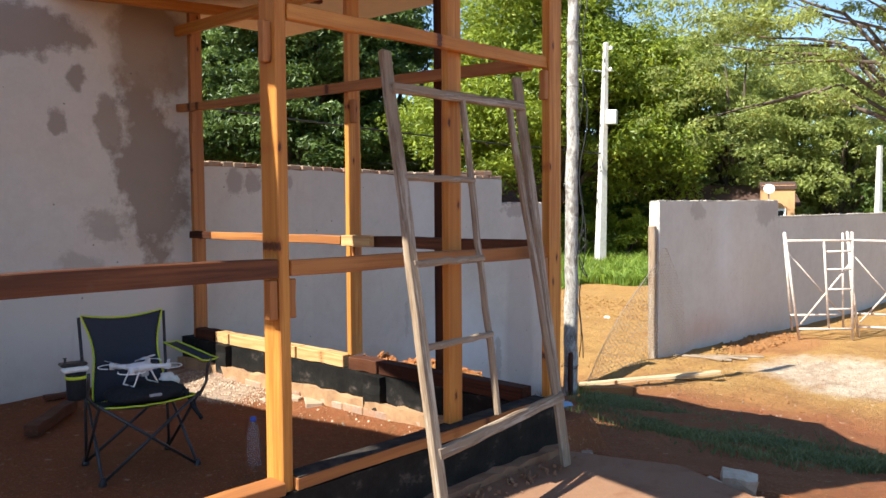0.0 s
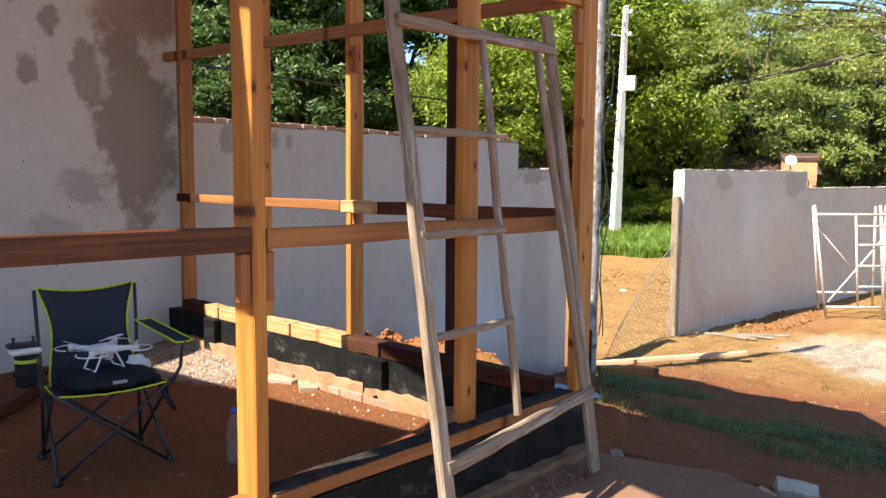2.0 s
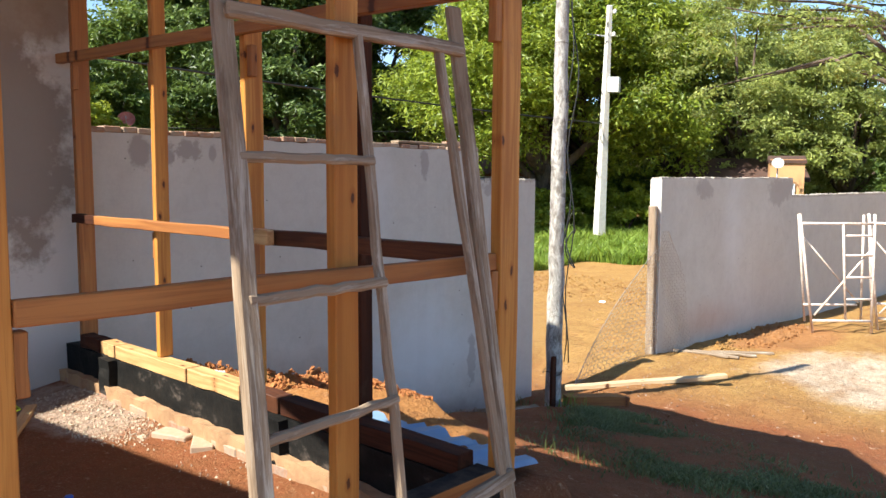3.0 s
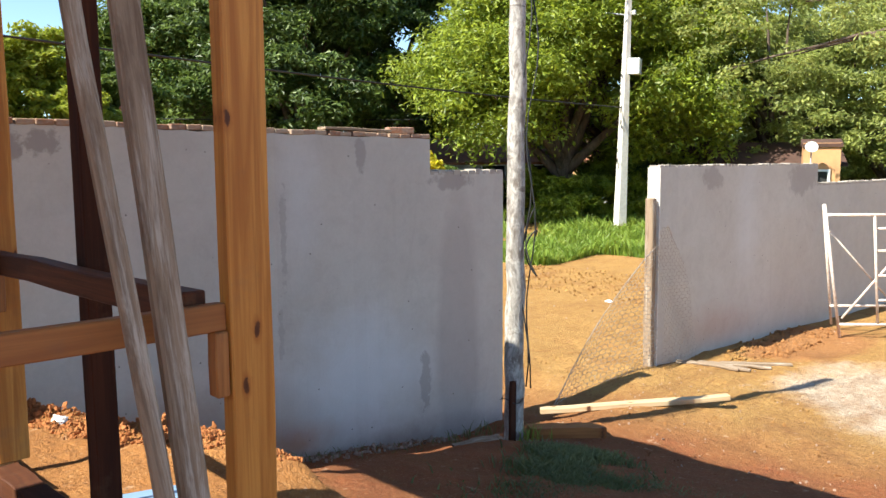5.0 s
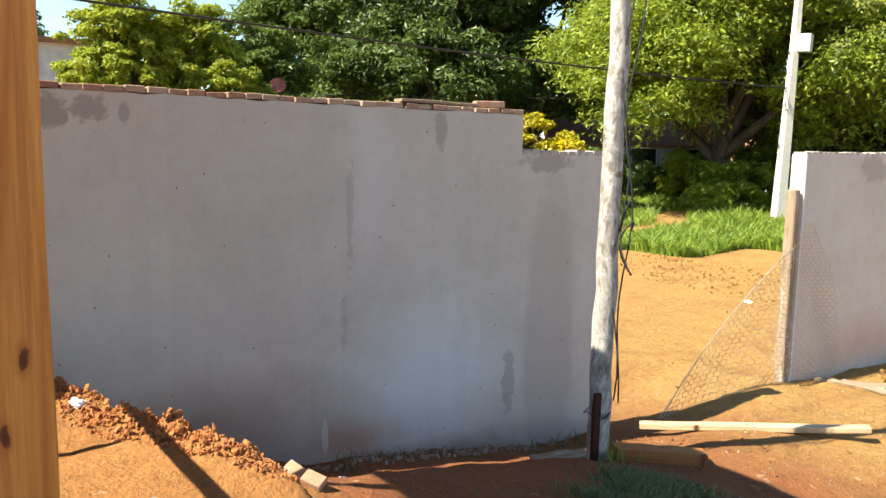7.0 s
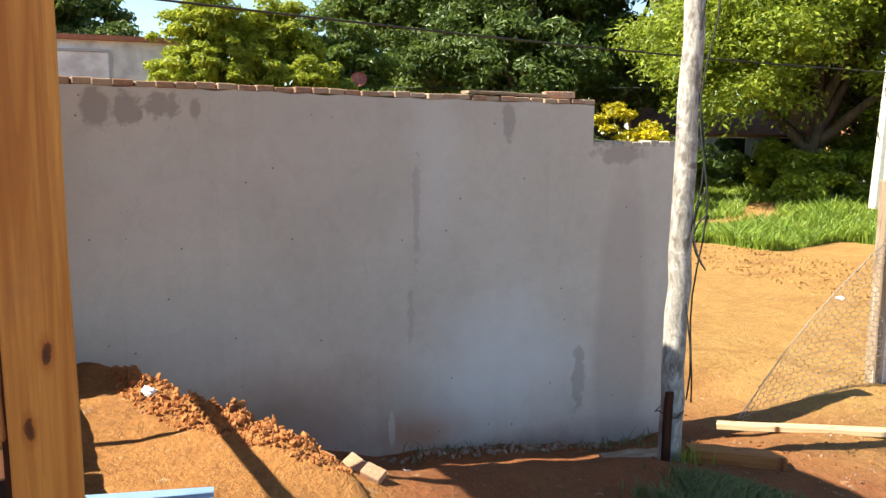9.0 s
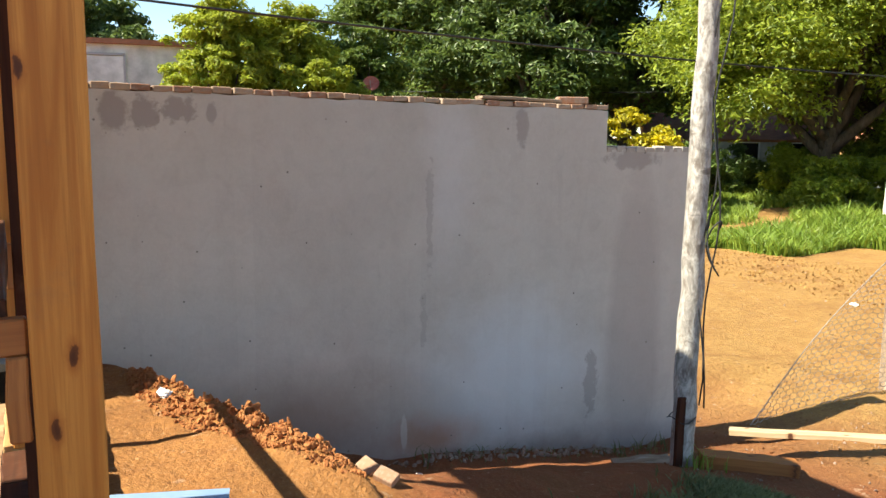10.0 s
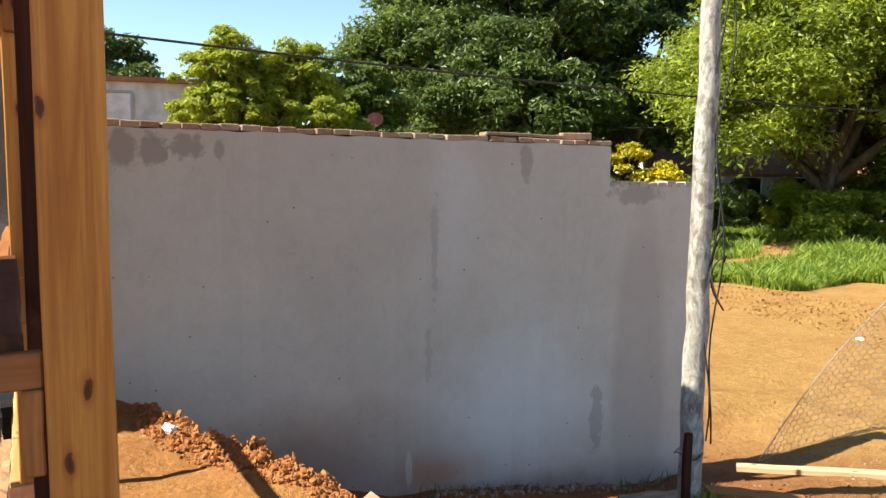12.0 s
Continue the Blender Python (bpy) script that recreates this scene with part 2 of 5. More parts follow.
def soil(g):
    big = g.noise(0.35, 4, 0.6, 0.8)
    mid = g.noise(2.6, 6, 0.68, 0.4)
    fine = g.noise(26, 6, 0.75)
    red = g.mix(mid, (0.19, 0.062, 0.026), (0.32, 0.11, 0.043))
    tan = g.mix(mid, (0.34, 0.18, 0.05), (0.46, 0.285, 0.1))
    x, y, z = g.xyz()
    # packed tan earth from the gate on, loose red earth round the house
    far = g.ramp(g.math("ADD", g.math("MULTIPLY", g.math("ADD", y, -8.1), 0.28), g.math("MULTIPLY", g.math("SUBTRACT", big, 0.5), 0.9)), (0.25, 0.0), (0.75, 1.0))
    mound = g.blob((-5.6, 4.95, -0.1), (1.9, 1.0, 0.9), 0.5, 3)
    col = g.mix(far, red, tan)
    col = g.mix(g.math("MULTIPLY", mound, 0.85), col, g.mix(mid, (0.34, 0.145, 0.042), (0.5, 0.25, 0.082)))
    col = g.mix(g.math("MULTIPLY", g.blob((-3.2, 12.6, -0.9), (2.1, 1.9, 1), 0.8, 1.2), 0.8), col, (0.6, 0.52, 0.42))
    col = g.mix(g.math("MULTIPLY", g.blob((-6.2, 3.75, 0), (0.75, 0.4, 0.5), 0.9, 4), 0.7), col, (0.5, 0.42, 0.34))
    col = g.mix(g.math("MULTIPLY", g.blob((-5.6, 14.6, -1), (0.8, 1.6, 1), 0.9, 2), 0.7), col, (0.36, 0.15, 0.06))
    col = g.mix(g.ramp(fine, (0.35, 0.0), (0.75, 0.45)), col, (0.14, 0.055, 0.025))
    col = g.mix(g.ramp(g.noise(9, 3, 0.6), (0.66, 0.0), (0.72, 0.5)), col, (0.6, 0.42, 0.28))
    worn = g.noise((1.3, 0.8, 1), 8, 0.8, 0.5)
    col = g.mix(g.ramp(worn, (0.38, 0.5), (0.5, 0.0)), col, (0.2, 0.085, 0.03))
    col = g.mix(g.ramp(g.noise(85, 3, 0.7), (0.56, 0.0), (0.75, 0.5)), col, (0.55, 0.37, 0.2))
    lumps = g.noise(7, 6, 0.75, 0.3)
    streak = g.noise((3.2, 1.4, 2), 5, 0.7, 0.6)
    col = g.mix(g.ramp(streak, (0.5, 0.0), (0.72, 0.45)), col, (0.22, 0.095, 0.035))
    grit = g.noise(15, 5, 0.8, 0.4, (3, 7, 0))
    col = g.mix(g.ramp(grit, (0.5, 0.0), (0.64, 0.5)), col, (0.17, 0.07, 0.026))
    col = g.mix(g.ramp(g.noise(34, 3, 0.7, 0.2, (9, 1, 4)), (0.62, 0.0), (0.72, 0.32)), col, (0.66, 0.47, 0.27))
    return col, g.mix(0.6, fine, lumps), 0.065


SOIL = mat("red_earth", soil, 0.97, 0.0, "World")


def slab_build(g):
    n = g.noise(1.6, 6, 0.65)
    col = g.mix(n, (0.2, 0.098, 0.055), (0.31, 0.175, 0.105))
    col = g.mix(g.ramp(g.noise(5, 5, 0.7, 0.5), (0.5, 0.0), (0.7, 0.8)), col, (0.19, 0.08, 0.04))
    f = g.noise(60, 4, 0.7)
    return g.mix(g.ramp(f, (0.4, 0.0), (0.8, 0.3)), col, (0.12, 0.08, 0.06)), f, 0.003


SLAB = mat("dusty_concrete", slab_build, 0.92, 0.0, "World")


def bitumen(g):
    n = g.noise((6, 6, 9), 6, 0.7)
    col = g.ramp(n, (0.38, (0.006, 0.006, 0.006)), (0.58, (0.014, 0.013, 0.012)), (0.76, (0.12, 0.095, 0.08)))
    return col, g.noise(24, 5, 0.7), 0.004


BITUMEN = mat("bitumen_paint", bitumen, 0.7, 0.0, "World")


def brick_build(g):
    r = g.random()
    base = g.ramp(r, (0.0, (0.27, 0.13, 0.075)), (0.5, (0.35, 0.205, 0.125)), (1.0, (0.4, 0.29, 0.2)))
    n = g.noise(22, 5, 0.7)
    col = g.mix(g.ramp(n, (0.45, 0.0), (0.7, 0.5)), base, (0.42, 0.36, 0.3))
    col = g.mix(g.ramp(g.noise(9, 4, 0.6), (0.55, 0.0), (0.7, 0.7)), col, (0.2, 0.16, 0.13))
    return col, n, 0.004


BRICK = mat("clay_brick", brick_build, 0.9)


def plain(c, amount=0.2, s=30, rough=0.6, metal=0.0, name="paint", second=None, bump=0.001):
    second = second or tuple(v * 0.6 for v in c)
    def build(g):
        n = g.noise(s, 5, 0.65)
        col = g.mix(g.ramp(n, (0.4, 0.0), (0.75, amount * 2)), c, second)
        return col, n, bump
    return mat(name, build, rough, metal)


CLOD = plain((0.4, 0.17, 0.065), 0.5, 30, 0.97, name="red_clods", second=(0.25, 0.09, 0.035), bump=0.006)
RUBBLE = plain((0.5, 0.42, 0.32), 0.5, 20, 0.95, name="broken_plaster", second=(0.36, 0.24, 0.15), bump=0.006)
DUSTY = plain((0.27, 0.17, 0.115), 0.5, 25, 0.95, name="dusty_masonry", second=(0.38, 0.3, 0.24), bump=0.008)
OCHRE = plain((0.36, 0.22, 0.115), 0.5, 9, 0.95, name="ochre_mortar", second=(0.24, 0.125, 0.065), bump=0.012)
TAR = plain((0.02, 0.018, 0.017), 0.5, 14, 0.9, name="dusty_roofing_felt", second=(0.07, 0.055, 0.045), bump=0.004)
MORTAR = plain((0.42, 0.37, 0.32), 0.4, 20, 0.95, name="mortar", bump=0.006)
FABRIC = plain((0.036, 0.04, 0.055), 0.25, 240, 0.9, name="grey_fabric", bump=0.0006)
LIME = plain((0.5, 0.6, 0.03), 0.2, 200, 0.8, name="lime_piping")
STEEL = plain((0.06, 0.06, 0.065), 0.25, 40, 0.4, 0.6, "powder_coated_steel")
BLACK = plain((0.012, 0.012, 0.014), 0.3, 60, 0.75, name="black_cloth", second=(0.03, 0.03, 0.035))
BLACK_PLASTIC = plain((0.02, 0.02, 0.021), 0.2, 60, 0.45, name="black_plastic")
WHITE = plain((0.78, 0.78, 0.78), 0.1, 50, 0.35, name="white_plastic", second=(0.6, 0.6, 0.6))
GREY = plain((0.35, 0.35, 0.36), 0.2, 60, 0.5, name="grey_plastic")
CONCRETE = plain((0.55, 0.52, 0.48), 0.35, 6, 0.9, name="cast_concrete", bump=0.004)
LIMEWASH = plain((0.66, 0.63, 0.58), 0.3, 9, 0.9, name="limewashed_concrete", second=(0.45, 0.4, 0.34), bump=0.005)
SCAFFOLD = plain((0.68, 0.6, 0.54), 0.4, 25, 0.6, 0.0, "flaking_pale_paint", second=(0.42, 0.24, 0.14))
WIRE = plain((0.45, 0.41, 0.37), 0.4, 40, 0.45, 0.7, "galvanised_wire", second=(0.25, 0.15, 0.1))
CABLE = plain((0.015, 0.015, 0.016), 0.2, 60, 0.6, name="cable_rubber")
SHEET = plain((0.19, 0.3, 0.46), 0.3, 5, 0.5, 0.1, "painted_sheet_metal", second=(0.3, 0.4, 0.52))
RAG = plain((0.8, 0.8, 0.78), 0.15, 30, 0.8, name="white_plastic_bag", second=(0.6, 0.6, 0.6))
ROOF = plain((0.62, 0.5, 0.36), 0.25, 6, 0.7, name="ceiling_board", second=(0.5, 0.38, 0.26))
CLAY = plain((0.33, 0.135, 0.07), 0.5, 4, 0.85, name="clay_tile", second=(0.2, 0.085, 0.05))
CLAY_OLD = plain((0.085, 0.042, 0.03), 0.5, 4, 0.9, name="old_clay_tile", second=(0.05, 0.028, 0.02))
WALL_FAR = plain((0.7, 0.7, 0.68), 0.5, 0.9, 0.9, name="stained_white_wall", second=(0.25, 0.26, 0.25))
WALL_ORANGE = plain((0.55, 0.3, 0.14), 0.4, 2, 0.9, name="ochre_brickwork", second=(0.4, 0.2, 0.1))
DARK_ROOM = plain((0.02, 0.02, 0.02), 0.2, 5, 0.9, name="dark_opening")
RED = plain((0.5, 0.12, 0.1), 0.3, 10, 0.5, name="faded_red_paint", second=(0.55, 0.3, 0.27))
DISH = plain((0.6, 0.6, 0.6), 0.2, 10, 0.4, name="dish_grey")
CAP_BLUE = plain((0.03, 0.08, 0.4), 0.1, 50, 0.4, name="blue_cap")


for m, level in ((SOIL, 0.2), (SLAB, 0.2), (BITUMEN, 0.15), (TAR, 0.15), (WOOD_DARK, 0.2), (WOOD_RED, 0.3), (WOOD, 0.35), (WOOD_MID, 0.35), (WOOD_GREY, 0.2), (FABRIC, 0.2), (BLACK, 0.2), (CLOD, 0.15)):
    m.node_tree.nodes["Principled BSDF"].inputs["Specular IOR Level"].default_value = level


def glass_build(g):
    return (0.9, 0.95, 0.97), None, 0


PET = mat("clear_bottle_plastic", glass_build, 0.1)
PET.node_tree.nodes["Principled BSDF"].inputs["Transmission Weight"].default_value = 0.94
PET.node_tree.nodes["Principled BSDF"].inputs["IOR"].default_value = 1.2


def leaf_mat(name, dark, mid, light, trans=0.35):
    m = bpy.data.materials.new(name)
    m.use_nodes = True
    t = m.node_tree
    g = Graph(t, "Object")
    isl = g.island()
    col = g.ramp(isl, (0.0, dark), (0.5, mid), (1.0, light))
    big = g.noise(0.45, 3, 0.6)
    col = g.mix(g.ramp(big, (0.35, 0.0), (0.7, 0.5)), col, light)
    col = g.mix(g.ramp(g.noise(1.3, 3, 0.6), (0.4, 0.6), (0.62, 0.0)), col, dark)
    bsdf = t.nodes["Principled BSDF"]
    bsdf.inputs["Roughness"].default_value = 0.5
    g.link(col, bsdf.inputs["Base Color"])
    tr = g.node("ShaderNodeBsdfTranslucent")
    g.link(g.mix(0.5, col, light), tr.inputs["Color"])
    ms = g.node("ShaderNodeMixShader")
    ms.inputs[0].default_value = trans
    t.links.new(bsdf.outputs[0], ms.inputs[1]), t.links.new(tr.outputs[0], ms.inputs[2])
    t.links.new(ms.outputs[0], t.nodes["Material Output"].inputs["Surface"])
    return m


LEAF_DARK = leaf_mat("leaves_dark", (0.014, 0.034, 0.008), (0.085, 0.142, 0.028), (0.2, 0.275, 0.06))
LEAF_MID = leaf_mat("leaves_mid", (0.025, 0.055, 0.01), (0.09, 0.155, 0.026), (0.22, 0.29, 0.05))
LEAF_BRIGHT = leaf_mat("leaves_bright", (0.05, 0.09, 0.01), (0.22, 0.3, 0.022), (0.46, 0.52, 0.06), 0.42)
LEAF_LIME = leaf_mat("leaves_lime", (0.17, 0.21, 0.016), (0.31, 0.37, 0.03), (0.46, 0.5, 0.06), 0.5)
LEAF_GREY = leaf_mat("leaves_soft", (0.09, 0.13, 0.028), (0.27, 0.325, 0.075), (0.54, 0.57, 0.17), 0.48)
FLOWER = leaf_mat("yellow_blossom", (0.2, 0.2, 0.01), (0.5, 0.4, 0.01), (0.75, 0.6, 0.02), 0.3)
GRASS = leaf_mat("grass_blades", (0.09, 0.16, 0.015), (0.2, 0.31, 0.035), (0.36, 0.46, 0.08), 0.45)
GRASS_STRIP = leaf_mat("trodden_grass", (0.05, 0.075, 0.022), (0.12, 0.155, 0.05), (0.25, 0.27, 0.11), 0.35)
GRASS_DRY = leaf_mat("short_grass", (0.08, 0.1, 0.028), (0.15, 0.175, 0.055), (0.27, 0.27, 0.11), 0.35)


# ---- mesh helpers ----
def part(name, bm, material, parent=None, label="", smooth=False, bevel=0.0, category="", kind="", group=""):
    """Links a bmesh as one mesh object, under a thing or a part if one is given."""
    if bevel:
        bmesh.ops.bevel(bm, geom=list(bm.edges), offset=bevel, segments=1, affect="EDGES", clamp_overlap=True)
    me = bpy.data.meshes.new(name)
    bm.to_mesh(me)
    bm.free()
    me.materials.append(material)
    if smooth:
        me.polygons.foreach_set("use_smooth", [True] * len(me.polygons))
    ob = new(name, me)
    if parent is not None:
        ob.parent = parent
    return tagged(ob, label, category, group, kind)


def thing(name, m, label, category, group="", kind=""):
    ob = new(name)
    ob.empty_display_size = 0.1
    ob.matrix_basis = m
    return tagged(ob, label, category, group, kind)


def raw(name, verts, faces, material, parent=None, label="", category="", kind="", smooth=False):
    me = bpy.data.meshes.new(name)
    verts = np.asarray(verts, dtype=np.float32)
    faces = np.asarray(faces, dtype=np.int32)
    n = faces.shape[1]
    me.vertices.add(len(verts)), me.loops.add(faces.size), me.polygons.add(len(faces))
    me.vertices.foreach_set("co", verts.ravel())
    me.loops.foreach_set("vertex_index", faces.ravel())
    me.polygons.foreach_set("loop_start", np.arange(0, faces.size, n, dtype=np.int32))
    me.polygons.foreach_set("use_smooth", np.full(len(faces), smooth))
    me.update(calc_edges=True)
    me.validate()
    me.materials.append(material)
    ob = new(name, me)
    if parent is not None:
        ob.parent = parent
    return tagged(ob, label, category, "", kind)


def box(bm, lo, hi, m=None):
    r = bmesh.ops.create_cube(bm, size=1)
    c, s = (Vector(lo) + Vector(hi)) / 2, Vector(hi) - Vector(lo)
    t = Matrix.Translation(c) @ Matrix.Diagonal((*s, 1))
    bmesh.ops.transform(bm, matrix=(m @ t) if m else t, verts=r["verts"])
    return r["verts"]


def boxed(lo, hi):
    bm = bmesh.new()
    box(bm, lo, hi)
    return bm


def board(name, a, b, w, h, material, parent, up=(0, 0, 1), bevel=0.004, label="", warp=0.004, cuts=6, seed=0):
    """A sawn board from a to b; its own x axis runs along it. w: across, h: along up."""
    a, b = Vector(a), Vector(b)
    d = b - a
    L = d.length
    x = d.normalized()
    z = (Vector(up) - x * x.dot(Vector(up))).normalized()
    y = z.cross(x)
    m = Matrix((x, y, z)).transposed().to_4x4()
    m.translation = a
    bm = bmesh.new()
    rnd = random.Random(hash_of(name, a, b) + seed)
    rings = []
    for i in range(cuts + 1):
        o = [rnd.uniform(-warp, warp) if 0 < i < cuts else 0 for _ in range(2)]
        ring = []
        for sy, sz in ((-1, -1), (1, -1), (1, 1), (-1, 1)):
            e = rnd.uniform(-warp, warp) * 0.4
            ring.append(bm.verts.new((L * i / cuts, sy * w / 2 + o[0] + e, sz * h / 2 + o[1] + e)))
        rings.append(ring)
    for r0, r1 in zip(rings, rings[1:]):
        for k in range(4):
            bm.faces.new((r0[k], r1[k], r1[(k + 1) % 4], r0[(k + 1) % 4]))
    bm.faces.new(rings[0])
    bm.faces.new(rings[-1][::-1])
    bmesh.ops.recalc_face_normals(bm, faces=bm.faces)
    long = [e for e in bm.edges if len(e.link_faces) == 2 and e.calc_face_angle(0) > 0.8]
    bmesh.ops.bevel(bm, geom=long, offset=bevel, segments=1, affect="EDGES", clamp_overlap=True)
    ob = part(name, bm, material, parent, label)
    ob.matrix_basis = (parent.matrix_basis.inverted() @ m) if parent is not None else m
    return ob


def hash_of(name, a, b):
    return int(sum(ord(c) for c in name) + 977 * (abs(a[0]) + 3 * abs(a[1]) + 7 * abs(b[2]) + 5 * abs(b[0])))


def tube(bm, pts, radii, seg=10, rough=0.0, seed=1, closed=False):
    """A round, tapered tube along points."""
    rnd = random.Random(seed)
    rings = []
    pts = [Vector(p) for p in pts]
    n = len(pts)
    for i, p in enumerate(pts):
        t = (pts[min(i + 1, n - 1)] - pts[max(i - 1, 0)]).normalized()
        u = t.orthogonal().normalized() if i == 0 else (u - t * u.dot(t)).normalized()
        v = t.cross(u)
        r = radii[i] if isinstance(radii, (list, tuple)) else radii
        rings.append([bm.verts.new(p + (u * math.cos(2 * math.pi * k / seg) + v * math.sin(2 * math.pi * k / seg)) * r * (1 + rnd.uniform(-rough, rough))) for k in range(seg)])
    for r0, r1 in zip(rings, rings[1:]):
        for k in range(seg):
            bm.faces.new((r0[k], r0[(k + 1) % seg], r1[(k + 1) % seg], r1[k]))
    bm.faces.new(rings[0][::-1])
    bm.faces.new(rings[-1])


def tubed(pts, radii, seg=10, rough=0.0, seed=1):
    bm = bmesh.new()
    tube(bm, pts, radii, seg, rough, seed)
    return bm


def bend(a, b, n, wob, seed):
    rnd = random.Random(seed)
    a, b = Vector(a), Vector(b)
    return [a.lerp(b, i / n) + (Vector([rnd.uniform(-wob, wob) for _ in range(3)]) if 0 < i < n else Vector()) for i in range(n + 1)]


def lathe(profile, seg=20):
    bm = bmesh.new()
    rings = [[bm.verts.new((r * math.cos(2 * math.pi * k / seg), r * math.sin(2 * math.pi * k / seg), z)) for k in range(seg)] for r, z in profile]
    for r0, r1 in zip(rings, rings[1:]):
        for k in range(seg):
            bm.faces.new((r0[k], r0[(k + 1) % seg], r1[(k + 1) % seg], r1[k]))
    bm.faces.new(rings[0][::-1])
    bm.faces.new(rings[-1])
    return bm


def smooth01(t):
    t = np.clip(t, 0, 1)
    return t * t * (3 - 2 * t)


# ---- ground ----
def wall_x(y):
    """The yard wall's inner face."""
    return -6.93 + 0.08 * (y - 6)


def ground_z(x, y):
    """Height of the bare earth, falling from the house to the street."""
    x, y = np.asarray(x, float), np.asarray(y, float)
    z = np.interp(y, [-60, 4.1, 4.6, 8.2, 9.0, 12, 20, 26, 40, 400], [0, 0, -0.1, -0.74, -0.84, -1.02, -1.1, -0.95, -0.7, -0.7])
    inside = smooth01((-7.4 - x) / 0.4)
    z = z * (1 - inside) + np.minimum(z, -0.9) * inside
    dip = np.interp(y, [4.4, 5.0, 5.5, 6.5, 8.5, 10, 11.5], [0, -0.3, -0.45, -0.45, -0.33, -0.2, 0])
    z = z + dip * smooth01((-5.3 - x) / 1.3) * (1 - inside)
    # spoil heap behind the far sill
    crest = 4.92 + 0.33 * (x + 6.2)
    heap = np.maximum(0, 0.03 - z) * smooth01((crest + 0.12 - y) / 0.24) * smooth01((-4.1 - x) / 0.7) * smooth01((y - 4.05) / 0.25) * (1 - inside)
    foot = 0.05 * np.exp(-((y - 3.95) / 0.24) ** 2) * ((x < -3.4) & (x > -6.95))
    # low bank under the roofing sheets
    bank = smooth01((4.82 - y) / 0.1) * smooth01((y - 4.06) / 0.05) * smooth01((x + 4.66) / 0.12) * smooth01((-3.15 - x) / 0.12)
    return (z + heap + foot) * (1 - bank) + 0.095 * bank


def rough_z(xs, ys):
    out = np.empty(len(xs))
    for i, (x, y) in enumerate(zip(xs, ys)):
        near = max(0.0, min(1.0, (22 - abs(y - 6)) / 14))
        v = Vector((x * 2.2, y * 2.2, 0.3))
        h = 0.04 * noise.noise(v * 0.4) + 0.026 * noise.noise(v) + 0.02 * noise.noise(v * 2.4) + 0.01 * noise.noise(v * 5.1)
        lump = math.exp(-((x + 5.7) / 1.1) ** 2 - ((y - 4.9 - 0.33 * (x + 6.2)) / 0.3) ** 2) if y > 4.1 else 0
        h += 1.35 * lump * (0.1 * noise.noise(v * 1.1) + 0.11 * abs(noise.noise(v * 2.6)) + 0.07 * abs(noise.noise(v * 6.0)) + 0.03 * noise.noise(v * 13.0))
        if x < -3.2 and y < 4.05:
            h *= 0.45
        if x > -3.2 and y < 4.5:
            h = min(h, 0.0) - 0.03
        out[i] = h * (0.25 + 0.75 * near)
    return out


def surface_z(x, y):
    """Height of the ground with its lumps."""
    return float(ground_z(x, y)) + float(rough_z([x], [y])[0])


def build_ground():
    def axis(spans):
        out = []
        for a, b, step in spans:
            out += list(np.arange(a, b, step))
        return np.array(out + [spans[-1][1]])
    xs = axis([(-900, -200, 100), (-200, -60, 20), (-60, -20, 4), (-20, -8, 0.5), (-8, -3, 0.05), (-3, -0.6, 0.08), (-0.6, 4, 0.5), (4, 40, 4), (40, 200, 20), (200, 900, 100)])
    ys = axis([(-900, -200, 100), (-200, -40, 20), (-40, -4, 4), (-4, 1.4, 0.4), (1.4, 4, 0.08), (4, 6.5, 0.05), (6.5, 14, 0.09), (14, 40, 0.5), (40, 100, 5), (100, 300, 25), (300, 900, 100)])
    gx, gy = np.meshgrid(xs, ys)
    gx, gy = gx.ravel(), gy.ravel()
    gz = ground_z(gx, gy) + rough_z(gx, gy)
    nx, ny = len(xs), len(ys)
    i = (np.arange(ny - 1)[:, None] * nx + np.arange(nx - 1)[None, :]).ravel()
    raw("ground", np.stack([gx, gy, gz], 1), np.stack([i, i + 1, i + nx + 1, i + nx], 1), SOIL,
        label="bare red and tan earth, lumpy and trodden", category="ground", kind="structure", smooth=True)


build_ground()


def build_slab():
    bm = bmesh.new()
    rnd = random.Random(4)
    edge = [(-3.1, -3.5), (3.0, -3.5), (3.0, 3.2)] + [(2.2 - 0.32 * i, 3.55 + 0.04 * i + rnd.uniform(-0.06, 0.06)) for i in range(13)] + [(-2.1, 4.2), (-2.5, 4.36), (-2.8, 4.26), (-3.1, 4.18)]
    top = [bm.verts.new((x, y, 0.02)) for x, y in edge]
    low = [bm.verts.new((x, y, -0.12)) for x, y in edge]
    bm.faces.new(top)
    for k in range(len(edge)):
        j = (k + 1) % len(edge)
        bm.faces.new((top[j], top[k], low[k], low[j]))
    bmesh.ops.recalc_face_normals(bm, faces=bm.faces)
    part("pavement", bm, SLAB, label="dusty cracked concrete apron beside the house", category="pavement", kind="structure")


build_slab()


